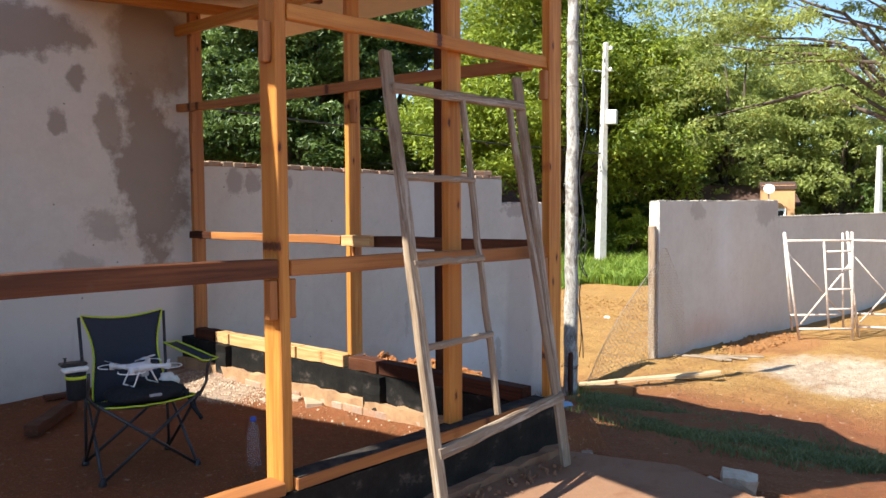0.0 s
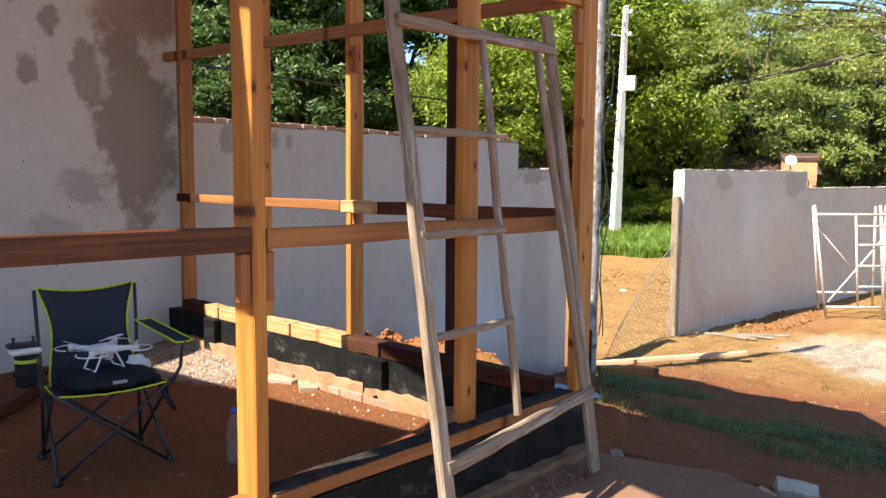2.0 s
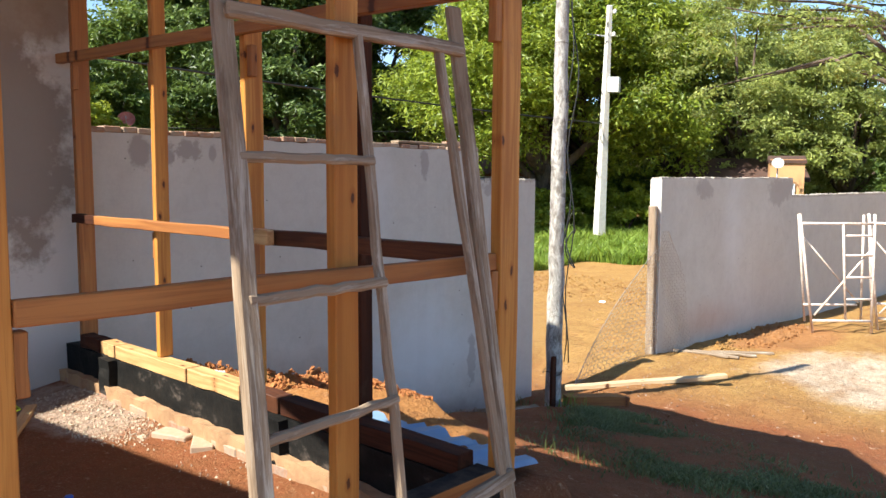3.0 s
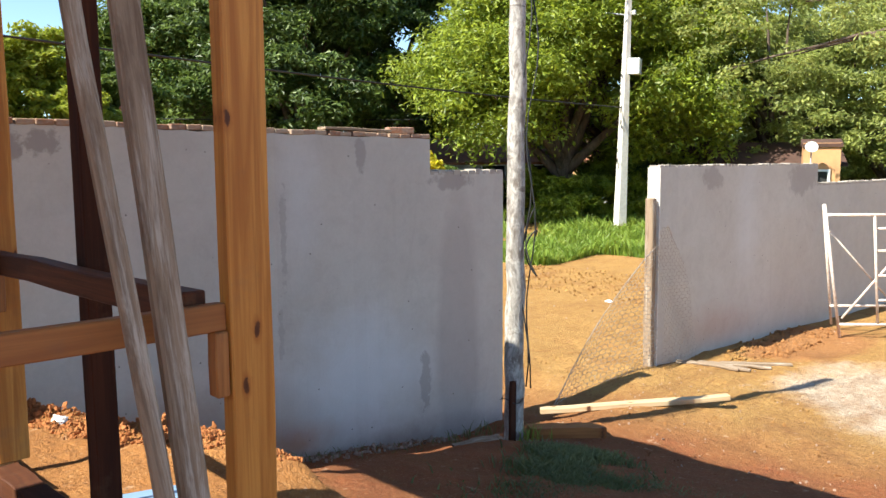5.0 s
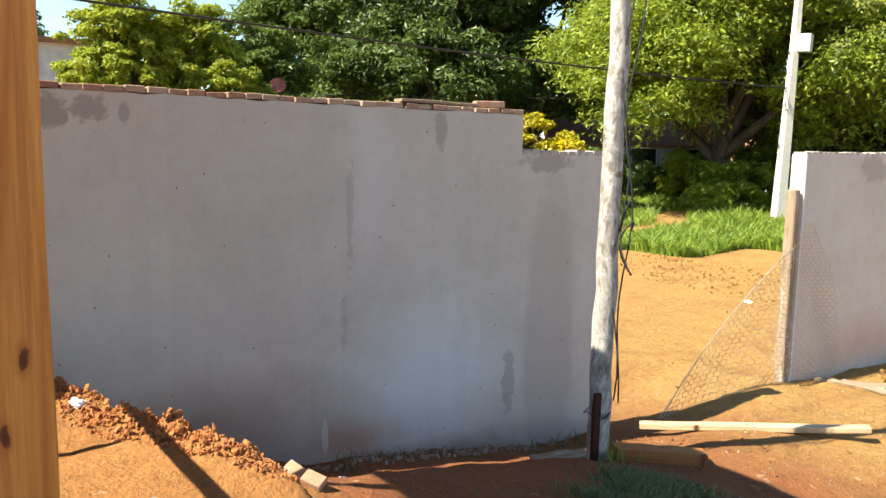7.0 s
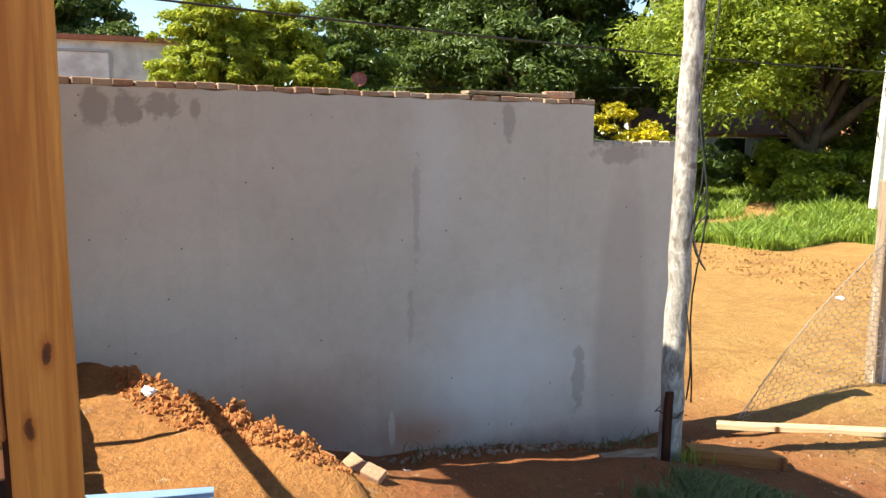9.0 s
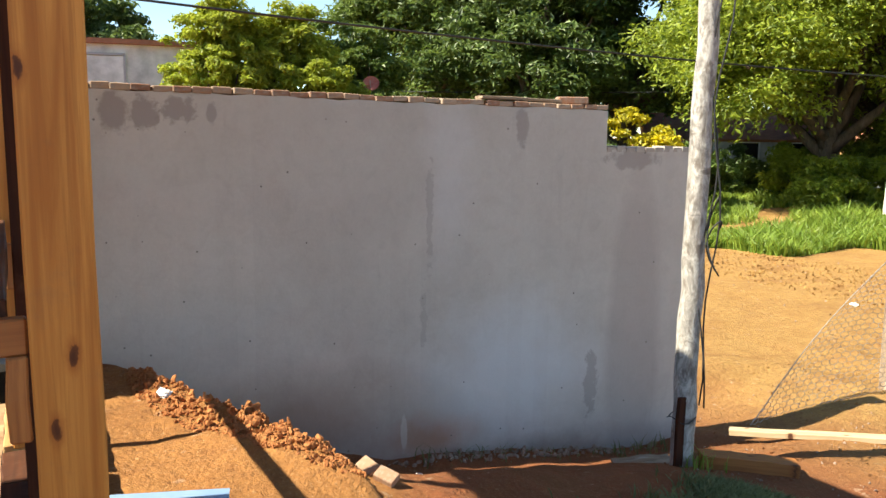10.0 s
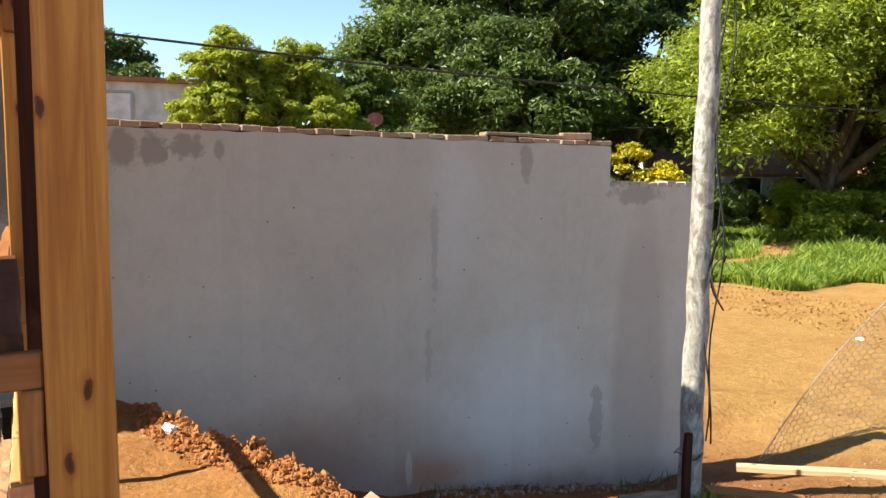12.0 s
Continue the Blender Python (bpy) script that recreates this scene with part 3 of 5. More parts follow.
# ---- yard walls ----
def wall_run(name, y0, y1, top, label, back=0.0, slope=0.0):
    """A rendered wall along the yard's edge with a slightly uneven top."""
    bm = bmesh.new()
    n = max(2, int((y1 - y0) / 0.12))
    rnd = random.Random(int(y0 * 10))
    cols = []
    for i in range(n + 1):
        y = y0 + (y1 - y0) * i / n
        x = wall_x(y) - back
        t = top + slope * (y1 - y) + rnd.uniform(-0.008, 0.008)
        o = rnd.uniform(-0.003, 0.003)
        cols.append([bm.verts.new(p) for p in ((x + o, y, -1.6), (x + o, y, t), (x - 0.16, y, t + rnd.uniform(-0.005, 0.005)), (x - 0.16, y, -1.6))])
    for a, b in zip(cols, cols[1:]):
        for k in range(3):
            bm.faces.new((a[k], b[k], b[k + 1], a[k + 1]))
    bm.faces.new(cols[0])
    bm.faces.new(cols[-1][::-1])
    bmesh.ops.recalc_face_normals(bm, faces=bm.faces)
    return part(name, bm, PLASTER, label=label, category="wall", kind="structure")


WALL_L = wall_run("wall_yard_left", 4.103, 8.27, 1.745, "grey cement-rendered yard wall with a brick course along its top", 0.0, 0.014)
wall_run("wall_yard_step", 8.18, 9.22, 1.435, "lower end of the grey rendered yard wall", 0.008)
WALL_R = wall_run("wall_yard_right", 11.92, 16.1, 1.455, "grey rendered yard wall with a whitewashed end")
wall_run("wall_yard_far", 16.0, 48, 1.15, "lower stretch of grey rendered yard wall", 0.008)
# whitewashed end of the far wall beside the gateway
bm = boxed((wall_x(11.9) - 0.165, 11.895, -1.3), (wall_x(11.9) + 0.004, 11.918, 1.45))
part("wall_end_face", bm, LIMEWASH, label="pale limewashed end of the yard wall", category="wall", kind="structure")
# rough mortar along the tops
for y0, y1, z in ((8.28, 9.22, 1.435), (11.9, 16.1, 1.455), (16.11, 40, 1.15)):
    bm = bmesh.new()
    n = int((y1 - y0) / 0.09)
    rnd = random.Random(int(y0))
    for i in range(n):
        y = y0 + (y1 - y0) * (i + 0.5) / n
        x = wall_x(y)
        box(bm, (x - 0.155, y - 0.045, z - 0.02), (x - 0.006, y + 0.045, z + rnd.uniform(0.012, 0.03)))
    part("wall_cap", bm, MORTAR, label="rough pale mortar along the wall's top", category="wall cap", kind="structure")


# ---- house ----
bm = boxed((-7.1, -4, -0.3), (-6.92, 4.1, 3.1))
part("wall_house", bm, PLASTER_HOUSE, label="rendered house wall with dark damp patches", category="wall", kind="structure")
bm = boxed((-7.1, -4.2, -0.3), (-4.6, -4.0, 3.1))
part("wall_back", bm, PLASTER_HOUSE, label="plain rendered house wall", category="wall", kind="structure")


def roof_piece(name, pts, z, label):
    bm = bmesh.new()
    lo = [bm.verts.new((x, y, z)) for x, y in pts]
    hi = [bm.verts.new((x, y, z + 0.05)) for x, y in pts]
    bm.faces.new(lo[::-1])
    bm.faces.new(hi)
    for k in range(len(pts)):
        j = (k + 1) % len(pts)
        bm.faces.new((lo[k], lo[j], hi[j], hi[k]))
    bmesh.ops.recalc_face_normals(bm, faces=bm.faces)
    part(name, bm, ROOF, label=label, category="roof", kind="structure")


# mostly unseen roofs, outlines cut so their shadows leave the wanted sun patches
roof_piece("roof_front", [(-4.55, 1.35), (-4.55, 0.95), (-3.82, 0.95), (-3.82, 0.3), (-3.53, 0.3), (-3.47, 1.17), (-2.72, 1.0), (-2.6, 2.03), (-2.46, 2.82), (-2.37, 3.25), (-2.7, 3.75), (-3.13, 4.35), (-3.9, 5.36), (-3.9, 2.9), (-4.55, 2.84), (-5.0, 2.78), (-5.0, 1.5)], 3.12, "unseen boarded porch roof, outline cut to shape the sunlight")
roof_piece("roof_far", [(-7.15, 3.05), (-5.3, 3.0), (-4.55, 2.96), (-4.5, 2.9), (-3.904, 2.906), (-3.904, 5.4), (-6.9, 5.32), (-7.15, 5.32)], 3.12, "pale boarded roof edge over the far posts")
roof_piece("roof_house", [(-7.15, -4.3), (-4.55, -4.3), (-4.55, 0.94), (-7.15, 0.64)], 3.12, "unseen boarded house roof, added to shade the floor")


# ---- porch frame ----
FRAME = thing("porch", pose(-5.0, 3.2, 0.25), "unfinished porch of sawn orange and dark timber", "porch")
POSTS = [  # x, y, size x, size y, bottom, top, wood
    (-3.23, 2.273, 0.11, 0.053, 0.25, 3.1, WOOD), (-3.229, 3.342, 0.046, 0.1, 0.338, 3.1, WOOD), (-3.176, 4.14, 0.052, 0.118, 0.26, 3.1, WOOD),
    (-4.771, 4.056, 0.042, 0.112, 0.395, 3.1, WOOD), (-5.706, 4.044, 0.042, 0.088, 0.395, 3.1, WOOD), (-6.778, 4.056, 0.045, 0.112, 0.3, 3.1, WOOD_MID),
    (-3.967, 4.088, 0.075, 0.075, 0.3, 3.1, WOOD_DARK),
]
for x, y, sx, sy, z0, z1, w in POSTS:
    board("post", (x, y, z0), (x, y, z1), sy, sx, w, FRAME, up=(1, 0, 0), cuts=8, warp=0.002,
          label="dark reddish-brown post" if w is WOOD_DARK else "")
# long rails of the open side
board("rail", (-3.184, 2.302, 1.19), (-3.184, 4.079, 1.173), 0.04, 0.066, WOOD_MID, FRAME)
board("rail", (-3.198, 0.5, 1.206), (-3.198, 2.244, 1.19), 0.048, 0.078, WOOD_RED, FRAME, label="dark red-brown rail")
board("rail", (-3.184, 2.302, 2.205), (-3.184, 4.079, 2.228), 0.04, 0.064, WOOD, FRAME)
# rails of the far side
board("rail", (-6.42, 3.975, 1.195), (-4.796, 3.975, 1.197), 0.045, 0.06, WOOD_MID, FRAME, label="brown weathered rail")
# shade on the rail's left end, put in as a piece of darker wood
board("rail", (-6.755, 3.975, 1.195), (-6.422, 3.975, 1.195), 0.045, 0.06, WOOD_DARK, FRAME, label="short rail end in dark wood, standing for shade")
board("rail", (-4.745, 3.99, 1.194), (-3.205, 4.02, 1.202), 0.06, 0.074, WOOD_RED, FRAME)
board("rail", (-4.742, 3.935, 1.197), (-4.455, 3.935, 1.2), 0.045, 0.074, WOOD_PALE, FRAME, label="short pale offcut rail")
board("rail", (-6.92, 3.975, 2.278), (-3.2, 3.975, 2.208), 0.045, 0.066, WOOD_MID, FRAME)
board("rail", (-6.92, 3.975, 2.93), (-3.2, 3.975, 2.9), 0.045, 0.085, WOOD, FRAME)
# cleats nailed under the rails
for x, y, z in ((-3.2, 2.224, 0.985), (-3.205, 2.32, 0.985), (-3.175, 4.06, 0.98), (-3.175, 4.06, 2.02), (-3.215, 2.224, 2.0), (-4.728, 4.03, 2.0), (-4.728, 4.03, 0.99), (-6.735, 4.0, 2.06), (-5.748, 4.03, 2.0), (-5.748, 4.03, 0.99)):
    board("cleat", (x, y, z), (x, y, z + 0.16), 0.036, 0.042, WOOD_MID, FRAME, up=(1, 0, 0), cuts=2)
# rafter seen under the roof boards
board("rafter", (-6.85, 2.9, 3.06), (-6.3, 4.4, 3.04), 0.06, 0.08, WOOD, FRAME)
board("rafter", (-6.0, 2.9, 3.06), (-5.5, 4.4, 3.04), 0.06, 0.08, WOOD_RED, FRAME)
# sills on the plinth
board("sill", (-3.2, 2.302, 0.309), (-3.2, 4.078, 0.309), 0.1, 0.052, WOOD_MID, FRAME)
board("sill", (-3.2, 0.9, 0.309), (-3.2, 2.244, 0.309), 0.1, 0.052, WOOD_MID, FRAME)
board("felt_strip", (-3.2, 2.31, 0.338), (-3.2, 4.07, 0.338), 0.094, 0.006, TAR, FRAME, bevel=0.001, warp=0.001, label="dusty black felt on the sill")
# the last piece takes dark wood for the shade there and its black tar
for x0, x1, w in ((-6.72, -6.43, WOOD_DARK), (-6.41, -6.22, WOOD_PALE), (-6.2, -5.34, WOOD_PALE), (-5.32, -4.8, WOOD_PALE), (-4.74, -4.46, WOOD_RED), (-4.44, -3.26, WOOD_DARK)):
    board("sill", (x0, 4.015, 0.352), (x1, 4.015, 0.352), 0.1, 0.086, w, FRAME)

# plinth: black-painted brickwork on a rough brick footing
PLINTH = thing("plinth", pose(-5, 4, 0), "low brick plinth painted with black bitumen", "plinth", kind="structure")


def under(ob, parent):
    ob.parent = parent
    ob.matrix_parent_inverse = parent.matrix_basis.inverted()
    return ob


def rough_block(lo, hi, cut, amp, seed):
    bm = bmesh.new()
    box(bm, lo, hi)
    size = [b - a for a, b in zip(lo, hi)]
    axis = size.index(max(size))
    n = max(1, int(max(size) / cut))
    es = [e for e in bm.edges if abs((e.verts[0].co - e.verts[1].co)[axis]) > 0.5 * size[axis]]
    bmesh.ops.subdivide_edges(bm, edges=es, cuts=n)
    rnd = random.Random(seed)
    for v in bm.verts:
        v.co += Vector([rnd.uniform(-amp, amp) for _ in range(3)])
    return bm


under(part("plinth_side", rough_block((-6.92, 3.955, 0.1), (-3.26, 4.08, 0.307), 0.1, 0.005, 1), BITUMEN), PLINTH)
under(part("plinth_side", rough_block((-3.255, 0.6, -0.1), (-3.145, 4.19, 0.282), 0.1, 0.004, 2), BITUMEN), PLINTH)
under(part("plinth_step", rough_block((-3.15, 0.6, -0.05), (-3.08, 4.19, 0.06), 0.08, 0.012, 5), SLAB, label="crumbling mortar skirt"), PLINTH)
under(part("plinth_footing", rough_block((-6.9, 3.9, -0.05), (-3.28, 3.958, 0.135), 0.07, 0.012, 9), OCHRE, label="rough ochre mortar footing"), PLINTH)
for x, w in ((-6.3, 0.14), (-4.52, 0.16)):
    under(part("plinth_pier", rough_block((x, 3.9, 0.06), (x + w, 3.956, 0.312), 0.07, 0.005, 21), BITUMEN, label="short black-painted pier"), PLINTH)
brick_bm = bmesh.new()
box(brick_bm, (-0.12, -0.06, 0), (0.12, 0.06, 0.055))
bmesh.ops.bevel(brick_bm, geom=list(brick_bm.edges), offset=0.006, segments=1, affect="EDGES")
brick_me = bpy.data.meshes.new("brick")
brick_bm.to_mesh(brick_me)
brick_bm.free()
brick_me.materials.append(BRICK)


def brick(m, parent=None, label="", category=""):
    ob = new("brick", brick_me)
    if parent is not None:
        ob.parent = parent
        m = parent.matrix_basis.inverted() @ m
    ob.matrix_basis = m
    return tagged(ob, label, category)


# ---- ladder ----
LADDER = thing("ladder", pose(-2.9, 3.3, 0), "home-made grey wooden ladder splashed with cement, leaning on the frame", "ladder")


def slat(name, a, b, w, h, seed):
    return board(name, a, b, w, h, WOOD_GREY, LADDER, up=(1, 0, 0.2), bevel=0.007, warp=0.0035, cuts=9, seed=seed)


slat("leg", (-2.68, 2.69, 0.02), (-3.237, 2.895, 2.14), 0.06, 0.036, 1)
slat("leg", (-2.945, 3.945, 0.02), (-3.215, 3.86, 2.125), 0.066, 0.032, 2)
slat("leg", (-2.93, 3.33, 0.425), (-3.168, 3.352, 1.96), 0.034, 0.028, 3)
slat("leg", (-2.965, 3.87, 0.42), (-3.18, 3.748, 1.955), 0.04, 0.028, 4)
slat("rung", (-3.165, 2.87, 1.963), (-3.175, 3.87, 1.965), 0.046, 0.03, 5)
slat("rung", (-3.075, 2.84, 1.56), (-3.095, 3.36, 1.558), 0.03, 0.024, 6)
slat("rung", (-2.98, 2.8, 1.186), (-3.035, 3.355, 1.178), 0.032, 0.026, 7)
slat("rung", (-2.885, 2.765, 0.83), (-2.978, 3.35, 0.815), 0.03, 0.024, 8)
slat("rung", (-2.775, 2.725, 0.41), (-2.975, 3.945, 0.4), 0.052, 0.036, 9)

# ---- folding chair ----
CHAIR = thing("camping_chair", pose(-4.75, 2.445, 0.0, 0, 0, 80), "dark grey fabric folding camping chair with lime-green piping", "chair")


def cpart(name, bm, material, label="", smooth=False, parent=None):
    return part(name, bm, material, parent or CHAIR, label, smooth)


def cloth(corner, nu, nv, sag, thick=0.006):
    """A sagging panel of cloth between four corners, with thickness."""
    a, b, c, d = [Vector(p) for p in corner]
    bm = bmesh.new()
    nrm = (b - a).cross(d - a).normalized()
    layers = []
    for s in (0, -thick):
        layers.append([[bm.verts.new(a.lerp(b, i / nu).lerp(d.lerp(c, i / nu), j / nv) + nrm * (s - sag * math.sin(math.pi * i / nu) * (0.4 + 0.6 * math.sin(math.pi * j / nv)) + 0.004 * noise.noise(Vector((i * 0.9, j * 0.8, 3))))) for i in range(nu + 1)] for j in range(nv + 1)])
    up, dn = layers
    for j in range(nv):
        for i in range(nu):
            bm.faces.new((up[j][i], up[j][i + 1], up[j + 1][i + 1], up[j + 1][i]))
            bm.faces.new((dn[j][i], dn[j + 1][i], dn[j + 1][i + 1], dn[j][i + 1]))
    rim = [(0, i) for i in range(nu + 1)] + [(j, nu) for j in range(1, nv + 1)] + [(nv, i) for i in range(nu - 1, -1, -1)] + [(j, 0) for j in range(nv - 1, 0, -1)]
    for (j, i), (q, p) in zip(rim, rim[1:] + rim[:1]):
        bm.faces.new((up[j][i], dn[j][i], dn[q][p], up[q][p]))
    bmesh.ops.recalc_face_normals(bm, faces=bm.faces)
    edge = [up[j][i].co.copy() for j, i in rim]
    return bm, edge


def piping(edge, parent):
    bm = bmesh.new()
    tube(bm, edge + edge[:1], 0.005, 6)
    part("piping", bm, LIME, parent, "lime-green piping", True)


bm, edge = cloth(((-0.25, -0.22, 0.41), (0.25, -0.22, 0.41), (0.22, 0.16, 0.37), (-0.22, 0.16, 0.37)), 12, 8, 0.045)
seat = cpart("seat", bm, FABRIC, smooth=True)
piping(edge, seat)
bm, edge = cloth(((-0.2, 0.13, 0.36), (0.2, 0.13, 0.36), (0.235, 0.25, 0.835), (-0.235, 0.25, 0.835)), 12, 10, 0.05)


def waisted(p):
    h = (p.z - 0.36) / 0.475
    return Vector((p.x * (1 - 0.2 * math.sin(math.pi * min(1, max(0, h * 0.85))) ** 2), p.y, p.z - 0.025 * max(0, h) ** 3 * math.cos(p.x / 0.235 * math.pi / 2)))


for v in bm.verts:
    v.co = waisted(v.co)
edge = [waisted(p) for p in edge]
back = cpart("backrest", bm, FABRIC, smooth=True)
piping(edge, back)
bm, edge = cloth(((0.27, -0.26, 0.6), (0.36, -0.24, 0.6), (0.3, 0.22, 0.64), (0.22, 0.22, 0.64)), 4, 8, 0.012)
arm = cpart("armrest", bm, FABRIC, smooth=True)
piping(edge, arm)
FEET = {"fl": (-0.25, -0.2, 0.015), "fr": (0.25, -0.2, 0.015), "bl": (-0.23, 0.22, 0.015), "br": (0.23, 0.22, 0.015)}
TOPS = {"fl": (-0.26, -0.22, 0.42), "fr": (0.26, -0.22, 0.42), "bl": (-0.22, 0.17, 0.37), "br": (0.22, 0.17, 0.37)}
for a, b in (("fl", "fr"), ("fr", "fl"), ("bl", "br"), ("br", "bl"), ("fl", "bl"), ("bl", "fl"), ("fr", "br"), ("br", "fr")):
    cpart("leg_tube", tubed([FEET[a], TOPS[b]], 0.0085, 8), STEEL, "dark steel leg tube", True)
for s in (-1, 1):
    cpart("back_tube", tubed([(s * 0.23, 0.2, 0.03), (s * 0.225, 0.2, 0.37), (s * 0.235, 0.255, 0.825)], 0.009, 8), STEEL, "dark steel tube", True)
    cpart("arm_tube", tubed([(s * 0.26, -0.22, 0.4), (s * 0.31, -0.2, 0.47), (s * 0.31, -0.22, 0.55), (s * 0.315, -0.25, 0.6)], 0.009, 8), STEEL, "dark steel arm support", True)
for k, (x, y, z) in FEET.items():
    ft = cpart("foot", lathe([(0.02, -0.015), (0.022, -0.005), (0.016, 0.012), (0.011, 0.03)], 10), BLACK_PLASTIC, "black plastic foot", True)
    ft.location = (x, y, z)
hold = cpart("cup_holder", lathe([(0.04, 0.44), (0.048, 0.45), (0.05, 0.58), (0.046, 0.585), (0.04, 0.57)], 16), BLACK, "black cloth cup holder", True)
hold.location = (-0.33, -0.06, 0)
band = part("piping", lathe([(0.051, 0.55), (0.053, 0.553), (0.053, 0.563), (0.051, 0.566)], 16), LIME, hold, "lime-green band", True)

# remote control standing in the cup holder
REMOTE = thing("remote_control", CHAIR.matrix_basis @ pose(-0.33, -0.06, 0.585), "white and black remote control lying in the chair's cup holder", "remote control")
bm = boxed((-0.07, -0.035, 0.0), (0.06, 0.035, 0.03))
part("body", bm, WHITE, REMOTE, bevel=0.012)
bm = boxed((-0.08, -0.04, 0.033), (0.055, 0.04, 0.052))
part("grip", bm, BLACK_PLASTIC, REMOTE, bevel=0.01)
for x in (-0.05, 0.03):
    st = part("stick", lathe([(0.012, 0.052), (0.006, 0.056), (0.006, 0.072), (0.011, 0.077)], 10), BLACK_PLASTIC, REMOTE, "", True)
    st.location = (x, 0, 0)

# black bag on the seat
BAG = thing("bag", CHAIR.matrix_basis @ pose(0.02, -0.06, 0.398), "soft black bag lying on the chair's seat", "bag")
bm = bmesh.new()
bmesh.ops.create_uvsphere(bm, u_segments=24, v_segments=14, radius=1)
for v in bm.verts:
    v.co = Vector((v.co.x * 0.215, v.co.y * 0.17, v.co.z * 0.05 + 0.03))
    v.co += Vector((0, 0, 0.018 * noise.noise(v.co * 14) + 0.008 * noise.noise(v.co * 40)))
part("body", bm, BLACK, BAG, "", True)
part("strap", tubed(bend((0.17, -0.12, 0.05), (0.235, -0.2, -0.11), 5, 0.008, 3) + bend((0.24, -0.19, -0.12), (0.2, -0.08, 0.03), 5, 0.008, 4), 0.01, 6), BLACK, BAG, "", True)
bm = boxed((-0.03, -0.171, 0.035), (0.035, -0.16, 0.05))
part("emblem", bm, GREY, BAG, "small pale emblem", False, 0.003)

# quadcopter on the bag
DRONE = thing("drone", CHAIR.matrix_basis @ pose(-0.0, -0.05, 0.47, 0, 0, 12), "white toy quadcopter standing on a black bag", "drone")
bm = bmesh.new()
bmesh.ops.create_uvsphere(bm, u_segments=20, v_segments=10, radius=1)
for v in bm.verts:
    a = math.atan2(v.co.y, v.co.x)
    r = 1 + 0.35 * abs(math.cos(2 * (a - math.pi / 4))) ** 4
    v.co = Vector((v.co.x * 0.062 * r, v.co.y * 0.062 * r, v.co.z * 0.026 + 0.095))
part("body", bm, WHITE, DRONE, "", True)
for k in range(4):
    a = math.pi / 4 + k * math.pi / 2
    c, s = math.cos(a), math.sin(a)
    part("arm", tubed([(c * 0.05, s * 0.05, 0.095), (c * 0.1, s * 0.1, 0.1), (c * 0.15, s * 0.15, 0.1)], [0.017, 0.012, 0.013], 8), WHITE, DRONE, "", True)
    mo = part("motor", lathe([(0.013, 0.085), (0.014, 0.115), (0.008, 0.12)], 12), WHITE, DRONE, "", True)
    mo.location = (c * 0.15, s * 0.15, 0)
    bm = bmesh.new()
    for q in (-1, 1):
        vs = [bm.verts.new((q * u, w * (0.5 if u < 0.02 else 1), 0.122 + w * 0.25)) for u, w in ((0.0, -0.006), (0.03, -0.011), (0.065, -0.005), (0.065, 0.004), (0.03, 0.009), (0.0, 0.006))]
        bm.faces.new(vs if q > 0 else vs[::-1])
    ext = bmesh.ops.extrude_face_region(bm, geom=list(bm.faces))
    bmesh.ops.translate(bm, verts=[e for e in ext["geom"] if isinstance(e, bmesh.types.BMVert)], vec=(0, 0, 0.002))
    pr = part("propeller", bm, WHITE, DRONE)
    pr.matrix_basis = pose(c * 0.15, s * 0.15, 0, 0, 0, 25 + 70 * k)
    ring = [(c * 0.15 + 0.07 * math.cos(t) * 1.0, s * 0.15 + 0.07 * math.sin(t), 0.1) for t in [a - 1.6 + 3.2 * i / 12 for i in range(13)]]
    part("guard", tubed(ring, 0.0035, 6), WHITE, DRONE, "thin white propeller guard", True)
for s in (-1, 1):
    leg = [(s * 0.035, -0.05, 0.08), (s * 0.07, -0.055, 0.006), (s * 0.07, 0.055, 0.006), (s * 0.035, 0.05, 0.08)]
    part("landing_leg", tubed(leg, 0.005, 6), WHITE, DRONE, "", True)
bm = boxed((-0.022, -0.055, 0.05), (0.022, -0.02, 0.078))
part("camera_pod", bm, GREY, DRONE, "small grey camera pod", False, 0.006)
bm = bmesh.new()
bmesh.ops.create_icosphere(bm, subdivisions=3, radius=1)
for v in bm.verts:
    v.co = Vector((v.co.x * 0.06, v.co.y * 0.045, v.co.z * 0.035)) * (1 + 0.5 * noise.noise(v.co * 2.5)) + Vector((0, 0, 0.025))
ob = part("plastic_bag", bm, RAG, None, "crumpled white plastic bag on the black bag", True, category="plastic bag")
ob.matrix_basis = CHAIR.matrix_basis @ pose(0.17, 0.0, 0.44, 0, 20, 30)

# water bottle on the floor
BOTTLE = thing("water_bottle", pose(-4.255, 2.85, 0.0), "clear plastic water bottle with a blue cap, half full", "bottle")
part("bottle", lathe([(0.03, 0.0), (0.038, 0.008), (0.038, 0.06), (0.036, 0.07), (0.038, 0.08), (0.038, 0.13), (0.036, 0.14), (0.038, 0.15), (0.036, 0.19), (0.022, 0.235), (0.013, 0.255), (0.013, 0.268)], 20), PET, BOTTLE, "", True)
part("cap", lathe([(0.0155, 0.262), (0.016, 0.264), (0.016, 0.283), (0.012, 0.286)], 16), CAP_BLUE, BOTTLE, "blue screw cap", True)

